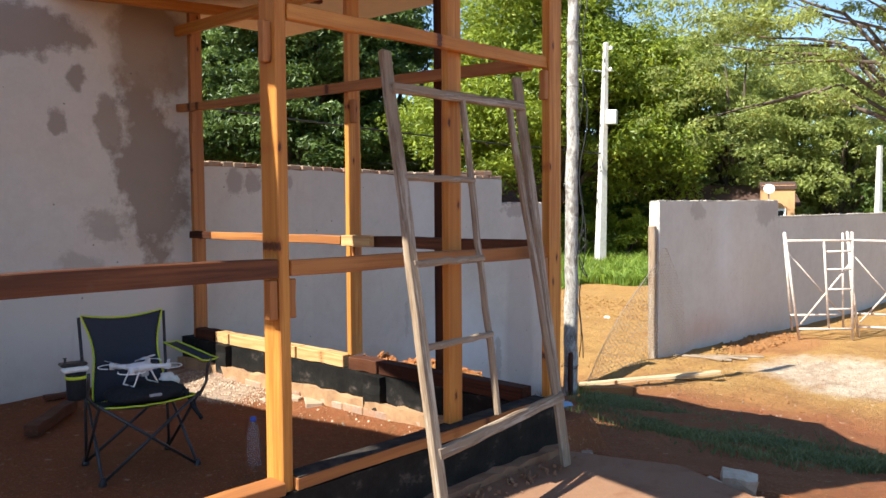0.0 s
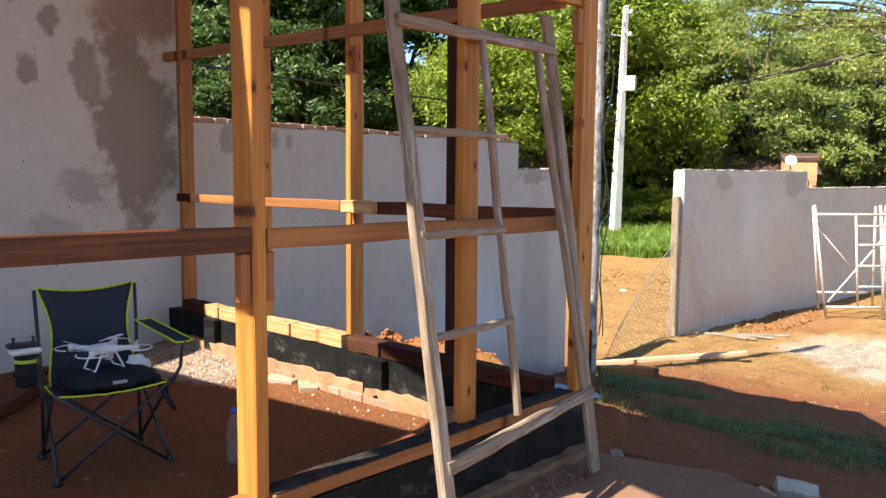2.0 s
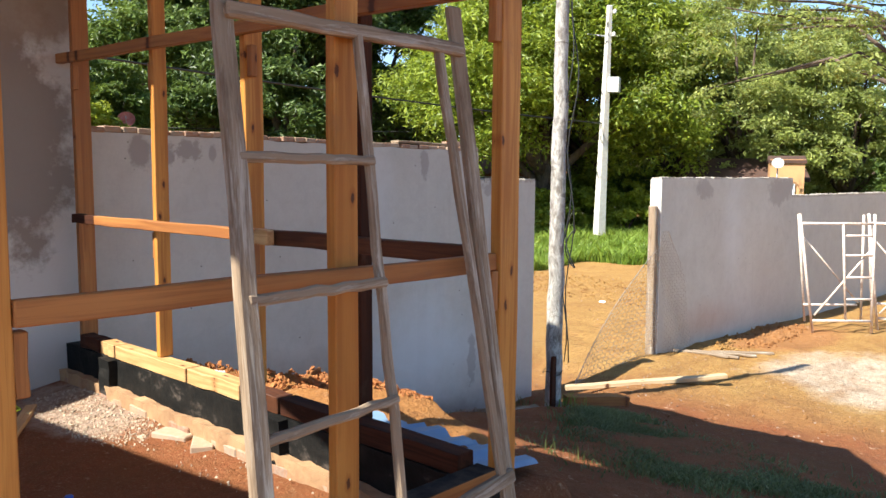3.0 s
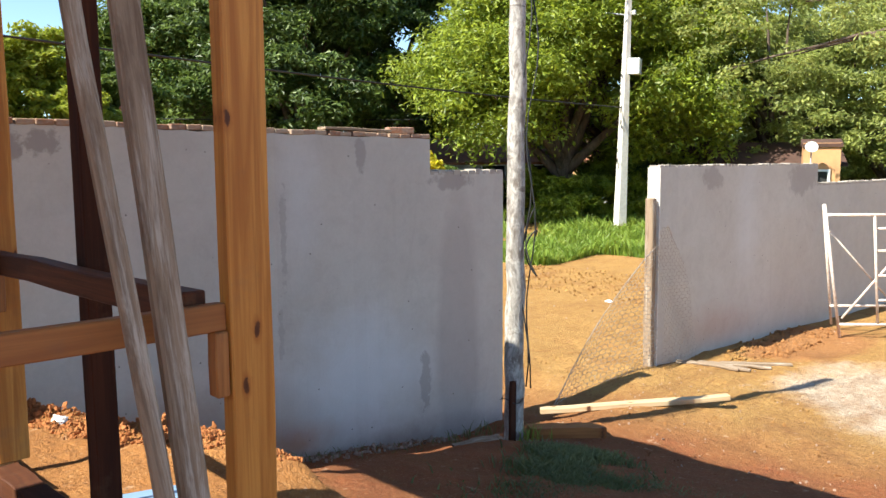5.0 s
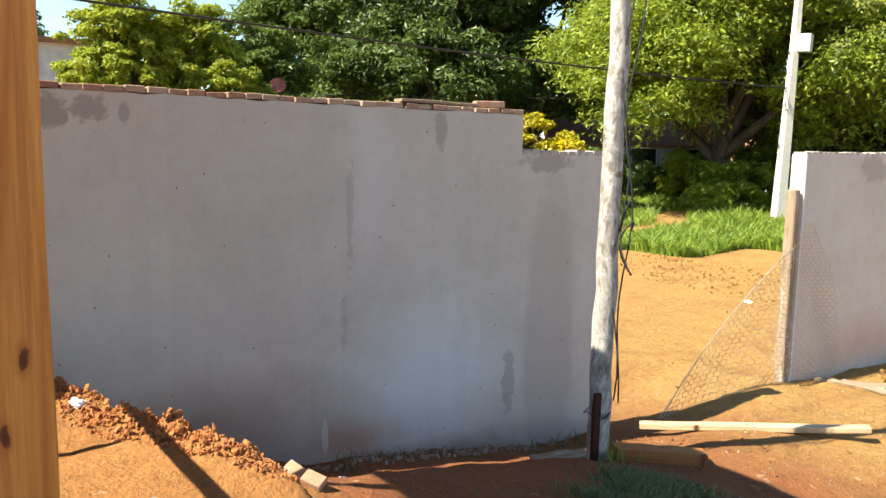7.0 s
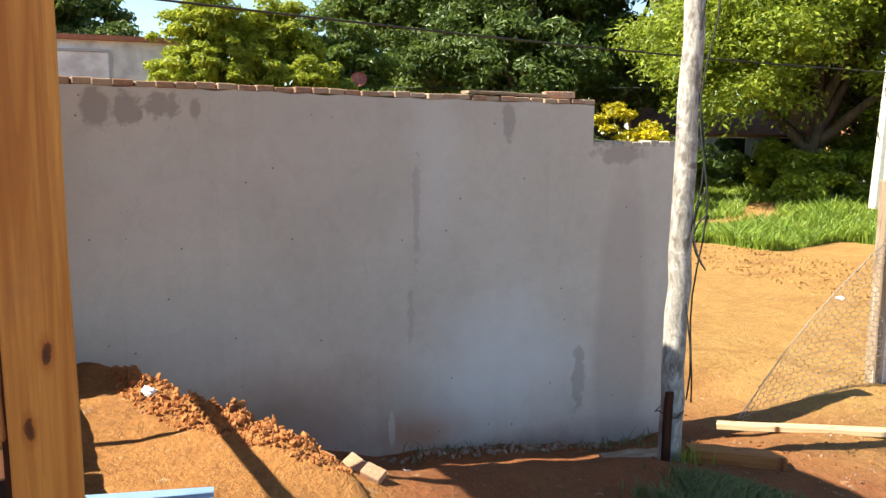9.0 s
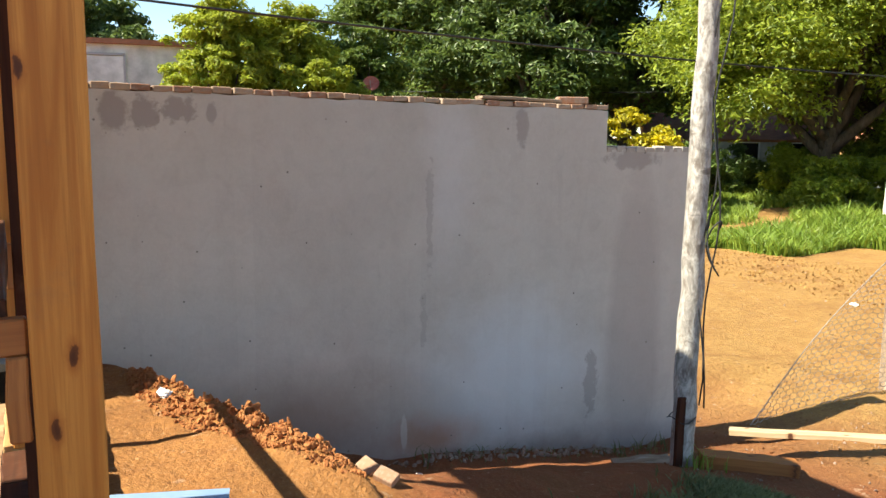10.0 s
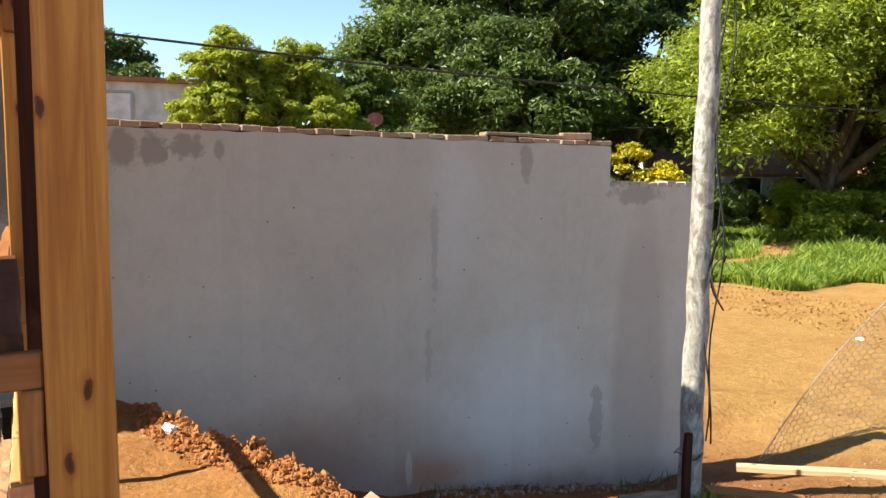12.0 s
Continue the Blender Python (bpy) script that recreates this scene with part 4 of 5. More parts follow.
# loose timber and bricks inside
ob = board("timber_block", (-5.779, 2.263, 0.045), (-6.290, 2.724, 0.045), 0.09, 0.07, WOOD_RED, None)
tagged(ob, "dusty reddish timber offcut on the earth floor", "timber")
for i, (a, b) in enumerate((((-6.7, 2.7, 0.03), (-6.6, 3.4, 0.03)), ((-6.5, 3.55, 0.02), (-5.9, 3.2, 0.02)))):
    ob = board("timber_block", a, b, 0.07, 0.03, WOOD_RED if i == 0 else WOOD_PALE, None)
    tagged(ob, "dusty timber offcut on the earth floor", "timber")
for x, y, a in ((-5.28, 3.86, 20), (-5.05, 3.9, -35)):
    brick(pose(x, y, 0.005, 0, 0, a), None, "pale loose clay brick on the floor", "brick")


def rubble(name, label, cx, cy, rx, ry, n, size, material, seed, z=None, skew=0.0):
    """A scatter of small broken pieces joined as stuff."""
    rnd = random.Random(seed)
    bm = bmesh.new()
    for _ in range(n):
        a, r = rnd.uniform(0, 6.28), math.sqrt(rnd.random())
        x, y = cx + rx * r * math.cos(a), cy + ry * r * math.sin(a)
        y += skew * (x - cx)
        zz = (surface_z(x, y) if z is None else z)
        s = size * rnd.uniform(0.4, 1.4)
        vs = bmesh.ops.create_icosphere(bm, subdivisions=1, radius=s)["verts"]
        m = pose(x, y, zz + s * 0.25, rnd.uniform(0, 360), rnd.uniform(0, 360), rnd.uniform(0, 360))
        for v in vs:
            v.co = m @ Vector((v.co.x * rnd.uniform(0.7, 1.4), v.co.y * rnd.uniform(0.6, 1.2), v.co.z * 0.4))
    return part(name, bm, material, None, label, category="rubble", kind="stuff")


rubble("plaster_rubble", "pale broken plaster crumbs along the footing", -6.0, 3.72, 0.7, 0.25, 900, 0.008, RUBBLE, 3)
rubble("plaster_rubble", "pale plaster crumbs on the floor", -5.2, 3.8, 1.6, 0.16, 120, 0.007, RUBBLE, 8)
rubble("mortar_crumbs", "crumbled mortar along the plinth's outer foot", -3.0, 3.0, 0.14, 1.1, 200, 0.012, SLAB, 5, 0.03)
rubble("earth_clods", "red earth clods on the spoil heap", -5.75, 5.06, 1.1, 0.34, 6000, 0.011, CLOD, 6, None, 0.33)
rubble("stones", "small stones trodden into the drive", -5.0, 10.5, 2.2, 2.5, 260, 0.011, DUSTY, 9)
rubble("earth_clods", "coarse red clods along the crest of the spoil heap", -5.75, 5.06, 1.05, 0.26, 750, 0.02, CLOD, 16, None, 0.33)
rubble("earth_clods", "tan crumbs of earth strewn over the drive", -5.4, 10.6, 2.4, 2.6, 700, 0.013, SOIL, 17)
rubble("stones", "pale stones scattered over the street", -9.5, 17.0, 4.5, 3.5, 90, 0.018, DUSTY, 18)
rubble("earth_clods", "rough tan clods churned up along the street", -11.0, 17.4, 4.5, 1.8, 1500, 0.026, SOIL, 19, None, -0.1)
rubble("wall_crumbs", "grey mortar crumbs along the wall's foot", -6.72, 7.7, 0.12, 1.4, 260, 0.022, DUSTY, 14)
rubble("earth_clods", "red clods below the far wall", -5.85, 14.3, 0.45, 1.5, 240, 0.03, SOIL, 10)

# broken bricks beside the apron
for i, (x, y, a, s) in enumerate(((-2.22, 4.5, 25, 0.75), (-2.34, 4.4, 80, 0.5), (-2.02, 4.22, 130, 0.4), (-3.14, 4.47, 50, 0.3))):
    bm = bmesh.new()
    box(bm, (-0.12 * s, -0.065 * min(1, s + 0.3), 0), (0.12 * s, 0.065 * min(1, s + 0.3), 0.075 * min(1, s + 0.35)))
    bmesh.ops.subdivide_edges(bm, edges=list(bm.edges), cuts=2, use_grid_fill=True)
    for v in bm.verts:
        v.co += Vector([0.018 * noise.noise(v.co * 17 + Vector((i, k * 7, 0))) for k in range(3)])
    ob = part("broken_brick", bm, RUBBLE if i < 2 else DUSTY, None, "mortar-crusted piece of broken brick", False, 0, "brick")
    ob.matrix_basis = pose(x, y, surface_z(x, y) - 0.01, 8, 5, a)


# ---- yard: pole, planks, sheets, gate mesh ----
POLE = thing("wooden_pole", pose(-5.68, 8.2, -0.8), "pale knotty tree-trunk pole holding a cable", "pole")
pts = bend((0, 0, -0.2), (-0.01, 0.05, 4.85), 24, 0.007, 21)
trunk = part("trunk", tubed(pts, [0.086 - 0.026 * i / 24 for i in range(25)], 14, 0.05, 7), BARK_PALE, POLE, "", True)
board("stake", (-5.62, 8.1, -0.95), (-5.63, 8.13, -0.28), 0.07, 0.03, WOOD_DARK, POLE, up=(1, 0, 0), label="dark stake tied to the foot")
part("tie_wire", tubed([(0.1 * math.cos(t), 0.1 * math.sin(t) - 0.02, 0.35 + 0.02 * math.sin(3 * t)) for t in [i * 0.4 for i in range(18)]], 0.004, 5), CABLE, POLE, "dark binding wire", True)
for i, (dx, dy) in enumerate(((0.1, 0.03), (0.13, 0.06))):
    p = [(dx - 0.02 + 0.035 * math.sin(k * 0.9 + i), dy + 0.03 * math.cos(k * 0.7 + 2 * i) + 0.04 * k / 22, 0.45 + 0.19 * k) for k in range(23)]
    part("cable", tubed(p, 0.006, 6), CABLE, POLE, "thin hanging cable", True)
p = [(0.12 + 0.05 * math.sin(t), 0.07 + 0.04 * math.cos(t), 1.5 + 0.25 * math.sin(t * 0.5 + 1) + 0.02 * t) for t in [k * 0.5 for k in range(26)]]
part("cable", tubed(p, 0.006, 6), CABLE, POLE, "loop of hanging cable", True)


def plank(a, b, w, h, material, label, lift=None):
    (x0, y0), (x1, y1) = a, b
    z0, z1 = surface_z(x0, y0), surface_z(x1, y1)
    rise = max(surface_z(x0 + (x1 - x0) * k / 10, y0 + (y1 - y0) * k / 10) - (z0 + (z1 - z0) * k / 10) for k in range(11))
    z0, z1 = z0 + rise + h / 2 - 0.008, z1 + rise + h / 2 - 0.008
    ob = board("plank", (x0, y0, z0), (x1, y1, z1), w, h, material, None, warp=0.006)
    return tagged(ob, label, "plank")


plank((-6.3, 9.36), (-4.93, 10.66), 0.1, 0.05, WOOD_DRY, "long pale plank lying across the gateway")
plank((-5.6, 8.3), (-5.22, 8.86), 0.14, 0.1, WOOD_MID, "short dark timber block at the pole's foot")
for i in range(5):
    a = 0.5 + 0.25 * i
    plank((-6.35 + 0.1 * i, 12.2 + 0.1 * i), (-5.75 + 0.12 * i, 12.4 + 0.14 * i + 0.2 * math.sin(a * 5)), 0.07, 0.03, WOOD_GREY, "grey weathered board in a small heap by the gateway")
plank((-6.18, 8.0), (-5.98, 8.4), 0.2, 0.03, WOOD_GREY, "pale weathered board against the wall's foot")

# corrugated sheets lying behind the far sill
for i, (x, y, a, z, s) in enumerate(((-4.5, 4.43, 76, 0, 0.6), (-4.09, 4.48, 74, 0, 0.62), (-3.68, 4.49, 77, 0, 0.58))):
    bm = bmesh.new()
    n, L, W = 36, 0.9 * s, 0.5
    rows = []
    for u in (0, 1):
        rows.append([[bm.verts.new((L * (u - 0.5), W * (k / n - 0.5), 0.017 * max(-0.6, min(0.6, math.sin(k / n * 2 * math.pi * 2))) / 0.6 + dz)) for k in range(n + 1)] for dz in (0, -0.002)])
    for q in (0, 1):
        for k in range(n):
            f = (rows[0][q][k], rows[1][q][k], rows[1][q][k + 1], rows[0][q][k + 1])
            bm.faces.new(f if q == 0 else f[::-1])
    ob = part("roofing_sheet", bm, SHEET, None, "pale blue-grey profiled metal sheet lying on the earth", False, 0, "metal sheet", group="roofing sheets")
    ob.matrix_basis = pose(x, y, 0.148 - 0.006 * i, -3, 2, a)

# bricks and bags by the yard wall
for x, y, a, t in ((-5.72, 5.5, 40, 48), (-5.62, 5.54, 52, -42), (-5.42, 5.66, 20, 30), (-5.28, 5.7, 35, 22)):
    brick(pose(x, y, surface_z(x, y) + 0.012, t, 14, a) @ Matrix.Diagonal((0.5, 0.68, 0.85, 1)), None, "loose dusty brick at the foot of the heap", "brick")
for x, y, s in ((-6.2, 4.72, 0.04), (-9.5, 15.5, 0.045), (-6.1, 6.3, 0.03)):
    bm = bmesh.new()
    bmesh.ops.create_icosphere(bm, subdivisions=3, radius=1)
    for v in bm.verts:
        v.co = Vector((v.co.x * s * 1.5, v.co.y * s, v.co.z * s * 0.6)) * (1 + 0.6 * noise.noise(v.co * 2.2 + Vector((x, y, 0))))
    ob = part("litter", bm, RAG, None, "crumpled scrap of white plastic on the earth", False, 0, "litter")
    ob.location = (x, y, surface_z(x, y) + s * 0.35)

# gate post with chicken wire
GATE = thing("gate_post", pose(-6.4, 11.78, -1.02), "rough grey wooden gate post with torn chicken wire", "gate post")
board("post", (-6.5, 11.8, -1.2), (-6.53, 11.82, 1.08), 0.1, 0.11, WOOD_GREY, GATE, up=(1, 0, 0), warp=0.01, bevel=0.012)


def wire_sheet(name, shape, nu, nv, keep, parent, label, r=0.003):
    """Hexagonal wire netting laid on a bent surface shape(u, v)."""
    segs = []
    def node(i, j):
        off = 0.28 if (i + j) % 2 else -0.28
        return ((i + 0.5) / nu, (j + 0.5 + off * 0.6) / nv)
    for i in range(nu):
        for j in range(nv):
            a = node(i, j)
            if i + 1 < nu:
                segs.append((a, node(i + 1, j)))
            if (i + j) % 2 and j + 1 < nv:
                segs.append((a, node(i, j + 1)))
    verts, faces = [], []
    for a, b in segs:
        if not (keep(*a) and keep(*b)):
            continue
        p, q = Vector(shape(*a)), Vector(shape(*b))
        d = (q - p).normalized()
        u = d.orthogonal().normalized()
        w = d.cross(u)
        k = len(verts)
        for e in (p, q):
            for t in range(3):
                c, s = math.cos(t * 2.094), math.sin(t * 2.094)
                verts.append(e + (u * c + w * s) * r)
        for t in range(3):
            faces.append((k + t, k + (t + 1) % 3, k + 3 + (t + 1) % 3, k + 3 + t))
    ob = raw(name, [tuple(v) for v in verts], faces, WIRE, None, label)
    return under(ob, parent)


def net_wall(u, v):
    z = -1.0 + 1.75 * v
    w = 0.12 + 0.85 * (1 - v) ** 0.8
    return (-6.36 + 0.05 * math.sin(6 * v + 4 * u) + 0.1 * u * (1 - v), 11.8 + w * u, z)


def net_open(u, v):
    y = 11.76 - 1.95 * u
    return (-6.4 - 0.12 * math.sin(3.1 * u) + 0.06 * math.sin(7 * v + 5 * u), y, float(ground_z(-6.4, y)) + 0.02 + 1.55 * v)


wire_sheet("netting", net_wall, 16, 40, lambda u, v: True, GATE, "torn chicken wire hanging against the wall")
wire_sheet("netting", net_open, 40, 32, lambda u, v: v < 0.97 * (1 - u) ** 1.1 + 0.03 + 0.02 * math.sin(9 * u), GATE, "chicken wire sagging across the gateway")
part("edge_wire", tubed([Vector(net_open(u, 0.97 * (1 - u) ** 1.1 + 0.02)) - Vector((-6.4, 11.78, -1.02)) for u in [k / 20 for k in range(21)]], 0.005, 5), WIRE, GATE, "", True)


# scaffold frames leaning by the far wall
def scaffold(m, label):
    ob = thing("scaffold_frame", m, label, "scaffold frame", "scaffold frames")
    W, H = 0.95, 1.95
    for x, dx in ((0, -0.34), (W, -0.1)):
        part("upright", tubed([(x, 0, 0), (x + dx, 0, H)], 0.024, 8), SCAFFOLD, ob, "", True)
        part("brace_leg", tubed([(x + 0.12, 0.6, 0.05), (x + dx * 0.5, 0.45, H * 0.97)], 0.021, 8), SCAFFOLD, ob, "", True)
    for z in (0.2, H * 0.92):
        part("crossbar", tubed([(-0.34 * z / H, 0, z), (W - 0.1 * z / H, 0, z)], 0.022, 8), SCAFFOLD, ob, "", True)
    part("crossbar", tubed([(0.05, 0.53, 0.35), (W, 0.55, 0.35)], 0.02, 8), SCAFFOLD, ob, "", True)
    part("upright", tubed([(0.52, 0, 0.2), (0.36, 0, H * 0.92)], 0.02, 8), SCAFFOLD, ob, "", True)
    for z in (0.56, 0.92, 1.28, 1.6):
        part("rung", tubed([(0.54 - 0.12 * z / 1.6, 0, z), (W - 0.05 * z, 0, z)], 0.018, 8), SCAFFOLD, ob, "", True)
    part("diagonal", tubed([(0.02, 0.03, 0.28), (W - 0.06, 0.03, 1.42)], 0.018, 8), SCAFFOLD, ob, "", True)
    part("diagonal", tubed([(-0.2, 0.1, 1.55), (W, 0.5, 0.4)], 0.013, 6), SCAFFOLD, ob, "", True)
    return ob


SC = scaffold(pose(-5.41, 15.25, -1.04, 3, 0, 41), "pale flaking scaffold frame standing by the yard wall")
copy_thing(SC, pose(-4.72, 16.35, -1.06, 3, 2, 34))


# ---- street: verge, poles, houses ----
def blades(name, label, region, n, h, w, material, seed, lean=0.35):
    """Grass blades as bent double strips over the ground."""
    rng = np.random.default_rng(seed)
    x, y = region(rng, n)
    n = len(x)
    z = ground_z(x, y) - 0.02
    hh = h * rng.uniform(0.45, 1.25, n) * (1 + 0.45 * np.sin(x * 1.7 + 1.3 * np.sin(y * 1.1)) * np.sin(y * 1.9 + x * 0.6))
    a = rng.uniform(0, 6.283, n)
    ca, sa = np.cos(a), np.sin(a)
    b = rng.uniform(0, 6.283, n)
    lx, ly = np.cos(b) * hh * lean * rng.uniform(0.2, 1.4, n), np.sin(b) * hh * lean * rng.uniform(0.2, 1.4, n)
    ww = w * rng.uniform(0.6, 1.3, n)
    base = np.stack([x, y, z], 1)
    side = np.stack([ca * ww, sa * ww, np.zeros(n)], 1)
    mid = base + np.stack([lx * 0.3, ly * 0.3, hh * 0.6], 1)
    tip = base + np.stack([lx, ly, hh], 1)
    v = np.stack([base - side, base + side, mid + side * 0.8, mid - side * 0.8, tip + side * 0.1, tip - side * 0.1], 1).reshape(-1, 3)
    k = np.arange(n) * 6
    f = np.concatenate([np.stack([k, k + 1, k + 2, k + 3], 1), np.stack([k + 3, k + 2, k + 4, k + 5], 1)])
    return raw(name, v, f, material, None, label, "grass", "stuff")


def verge(rng, n):
    # strip along the far side of the road
    t, s = rng.uniform(-16, 40, n), rng.uniform(0, 1, n) ** 1.5 * 17
    s += 0.9 * np.sin(t * 0.9) + 0.5 * np.sin(t * 2.3)
    dx, dy = 0.78, 0.62
    x, y = -13.8 + dx * t - dy * s, 20.4 + dy * t + dx * s
    gap = np.abs((x + 18.6) * 0.8 + (y - 23.6) * 0.3 + 0.5 * np.sin(y)) > 0.55
    return x[gap], y[gap]


blades("grass_verge", "lush bright green grass along the street", verge, 150000, 0.34, 0.02, GRASS, 1, 0.7)


def strip(rng, n):
    t, s = rng.uniform(0, 1, n), rng.normal(0, 1, n)
    px = np.array([-5.05, -4.5, -3.85, -3.0, -1.7])
    py = np.array([8.2, 7.5, 6.95, 6.75, 6.45])
    q = t * 4
    x, y = np.interp(q, range(5), px), np.interp(q, range(5), py)
    x, y = x + s * (0.1 + 0.15 * t), y + s * (0.1 + 0.24 * np.minimum(1, 2 * t))
    clump = np.sin(x * 5 + np.sin(y * 3)) * np.sin(y * 6 + 1) + rng.normal(0, 0.4, n) > -0.2
    return x[clump], y[clump]


blades("grass_strip", "short trodden grass beside the apron", strip, 36000, 0.06, 0.006, GRASS_STRIP, 2, 0.8)
blades("grass_verge", "coarse weeds standing in the verge", verge, 12000, 0.4, 0.036, GRASS, 11, 0.9)
blades("weeds", "thin weeds at the foot of the yard wall", lambda r, n: ((lambda yy: (wall_x(yy) + 0.05 + 0.25 * r.random(n) ** 2, yy))(r.uniform(6.6, 9.0, n))), 260, 0.11, 0.005, GRASS_DRY, 3, 0.6)
blades("weeds", "tuft of weeds at the pole's foot", lambda r, n: (-5.52 + r.normal(0, 0.07, n), 8.28 + r.normal(0, 0.1, n)), 50, 0.13, 0.004, GRASS, 4, 0.6)
blades("weeds", "dry tuft of weeds in the yard", lambda r, n: (-3.95 + r.normal(0, 0.28, n), 6.1 + r.normal(0, 0.16, n)), 60, 0.13, 0.005, GRASS_DRY, 5, 0.7)


def concrete_pole(x, y, z, h, w0, w1, lean, label):
    ob = thing("utility_pole", pose(x, y, z, lean[0], lean[1], 20), label, "utility pole")
    bm = bmesh.new()
    r = bmesh.ops.create_cone(bm, cap_ends=True, segments=4, radius1=w0 * 0.71, radius2=w1 * 0.71, depth=h)
    bmesh.ops.translate(bm, verts=r["verts"], vec=(0, 0, h / 2))
    bmesh.ops.bevel(bm, geom=list(bm.edges), offset=0.02, segments=1, affect="EDGES")
    part("shaft", bm, LIMEWASH, ob)
    return ob


UP = concrete_pole(-16.8, 27.4, -0.75, 8.3, 0.34, 0.16, (0, 1.2), "tall white tapered concrete utility pole in the grass")
bm = boxed((0.1, -0.18, 5.2), (0.5, 0.18, 5.75))
part("meter_box", bm, DISH, UP, "grey meter box", False, 0.02)
for z in (7.2, 8.0):
    part("insulator", lathe([(0.05, 0), (0.08, 0.03), (0.05, 0.07), (0.08, 0.1), (0.03, 0.16)], 12), WHITE, UP, "", True).location = (0.2, 0, z)
part("bracket", tubed([(0, 0, 7.2), (-0.8, 0.2, 7.35)], 0.03, 6), GREY, UP, "", True)
UP2 = concrete_pole(-9.3, 36.5, -0.9, 4.6, 0.27, 0.16, (0, 0), "far white concrete utility pole behind the yard wall")

# stone marker in the grass
ob = part("marker_post", lathe([(0.16, -0.2), (0.15, 0.8), (0.1, 0.86)], 12), CONCRETE, None, "stubby concrete marker post in the grass", False, 0, "bollard")
ob.location = (-25.05, 31.2, -0.62)

# overhead wires across the street
def wire(a, b, sag, label):
    a, b = Vector(a), Vector(b)
    pts = [a.lerp(b, i / 24) - Vector((0, 0, sag * 4 * (i / 24) * (1 - i / 24))) for i in range(25)]
    part("overhead_wire", tubed(pts, 0.024, 5), CABLE, None, label, True, category="wire")


wire((-15.6, -8, 4.4), (-16.75, 27.3, 3.35), 0.3, "black overhead cable sagging along the street")
wire((-38, 14, 4.9), (-12, 44, 5.4), 0.5, "black overhead cable along the street")
wire((-38, 13, 3.5), (-12, 43, 3.9), 0.4, "black overhead cable along the street")


def gable_house(name, m, w, d, h, rise, wall_m, roof_m, label, openings, e=0.5):
    ob = thing(name, m, label, "house")
    bm = bmesh.new()
    box(bm, (-w / 2, -d / 2, -0.5), (w / 2, d / 2, h))
    part("wall", bm, wall_m, ob)
    bm = bmesh.new()
    prof = [(-d / 2 - e, h - 0.15), (0, h + rise), (d / 2 + e, h - 0.15)]
    lo = [[bm.verts.new((x, y, z)) for y, z in prof] for x in (-w / 2 - e, w / 2 + e)]
    hi = [[bm.verts.new((x, y, z + 0.12)) for y, z in prof] for x in (-w / 2 - e, w / 2 + e)]
    for k in range(2):
        bm.faces.new((hi[0][k], hi[1][k], hi[1][k + 1], hi[0][k + 1]))
        bm.faces.new((lo[0][k + 1], lo[1][k + 1], lo[1][k], lo[0][k]))
    for s in (0, 1):
        for k in range(2):
            bm.faces.new((lo[s][k], lo[s][k + 1], hi[s][k + 1], hi[s][k]))
    for k in (0, 2):
        bm.faces.new((lo[0][k], hi[0][k], hi[1][k], lo[1][k]))
    bmesh.ops.recalc_face_normals(bm, faces=bm.faces)
    part("roof", bm, roof_m, ob)
    for kind, x, z0, ow, oh in openings:
        bm = bmesh.new()
        box(bm, (x - ow / 2, -d / 2 - 0.05, z0), (x + ow / 2, -d / 2 + 0.1, z0 + oh))
        op = part(kind, bm, DARK_ROOM, ob, "dark " + kind)
        bm = bmesh.new()
        for lo_, hi_ in (((x - ow / 2 - 0.08, z0 - 0.04), (x - ow / 2, z0 + oh + 0.08)), ((x + ow / 2, z0 - 0.04), (x + ow / 2 + 0.08, z0 + oh + 0.08)), ((x - ow / 2, z0 + oh), (x + ow / 2, z0 + oh + 0.08))):
            box(bm, (lo_[0], -d / 2 - 0.09, lo_[1]), (hi_[0], -d / 2 + 0.02, hi_[1]))
        part("frame", bm, WHITE, op)
    return ob


gable_house("house", pose(-29.5, 35, -0.7, 0, 0, 42), 8, 5, 2.2, 1.1, WALL_FAR, CLAY, "low white house with an orange tiled roof among trees", [("window", -2.5, 1.0, 1.2, 1.0), ("door", 0.2, 0.0, 0.9, 2.0), ("window", 2.6, 1.0, 1.2, 1.0)])
gable_house("house", pose(-12.3, 33.5, -0.8, 0, 0, 22), 1.2, 2.2, 2.9, 0.04, WALL_ORANGE, CLAY_OLD, "small ochre brick house behind the yard wall", [("door", -0.15, 0.0, 0.7, 1.9)], 0.06)
gable_house("house", pose(-15.0, 35.6, -0.8, 0, 0, 30), 4.4, 3.0, 2.2, 0.7, WALL_ORANGE, CLAY_OLD, "low house with a brown tiled roof behind the yard wall", [("window", 1.2, 1.0, 0.9, 0.9)], 0.3)
gable_house("shed", pose(-27, 44, -0.7, 0, 0, 30), 4, 3, 2.2, 0.5, WALL_FAR, CLAY, "small whitewashed shed under the trees", [("door", 0, 0, 0.9, 1.9)])

# flat-roofed white house beyond the yard wall
WH = thing("flat_house", pose(-31.4, 6.5, -0.55, 0, 0, 82), "stained white flat-roofed house beyond the yard wall", "house")
bm = boxed((-4.2, 0, -0.5), (3.2, 6, 5.0))
part("wall", bm, WALL_FAR, WH)
bm = boxed((-4.4, -0.25, 5.0), (3.4, 6.2, 5.16))
part("roof", bm, CLAY, WH, "thin clay roof edge")
bm = boxed((-0.9, -0.06, 2.9), (0.8, 0.1, 4.6))
wn = part("window", bm, WALL_FAR, WH, "closed pale shutter")
bm = bmesh.new()
for x in (-0.98, 0.8):
    box(bm, (x, -0.1, 2.8), (x + 0.08, 0.02, 4.7))
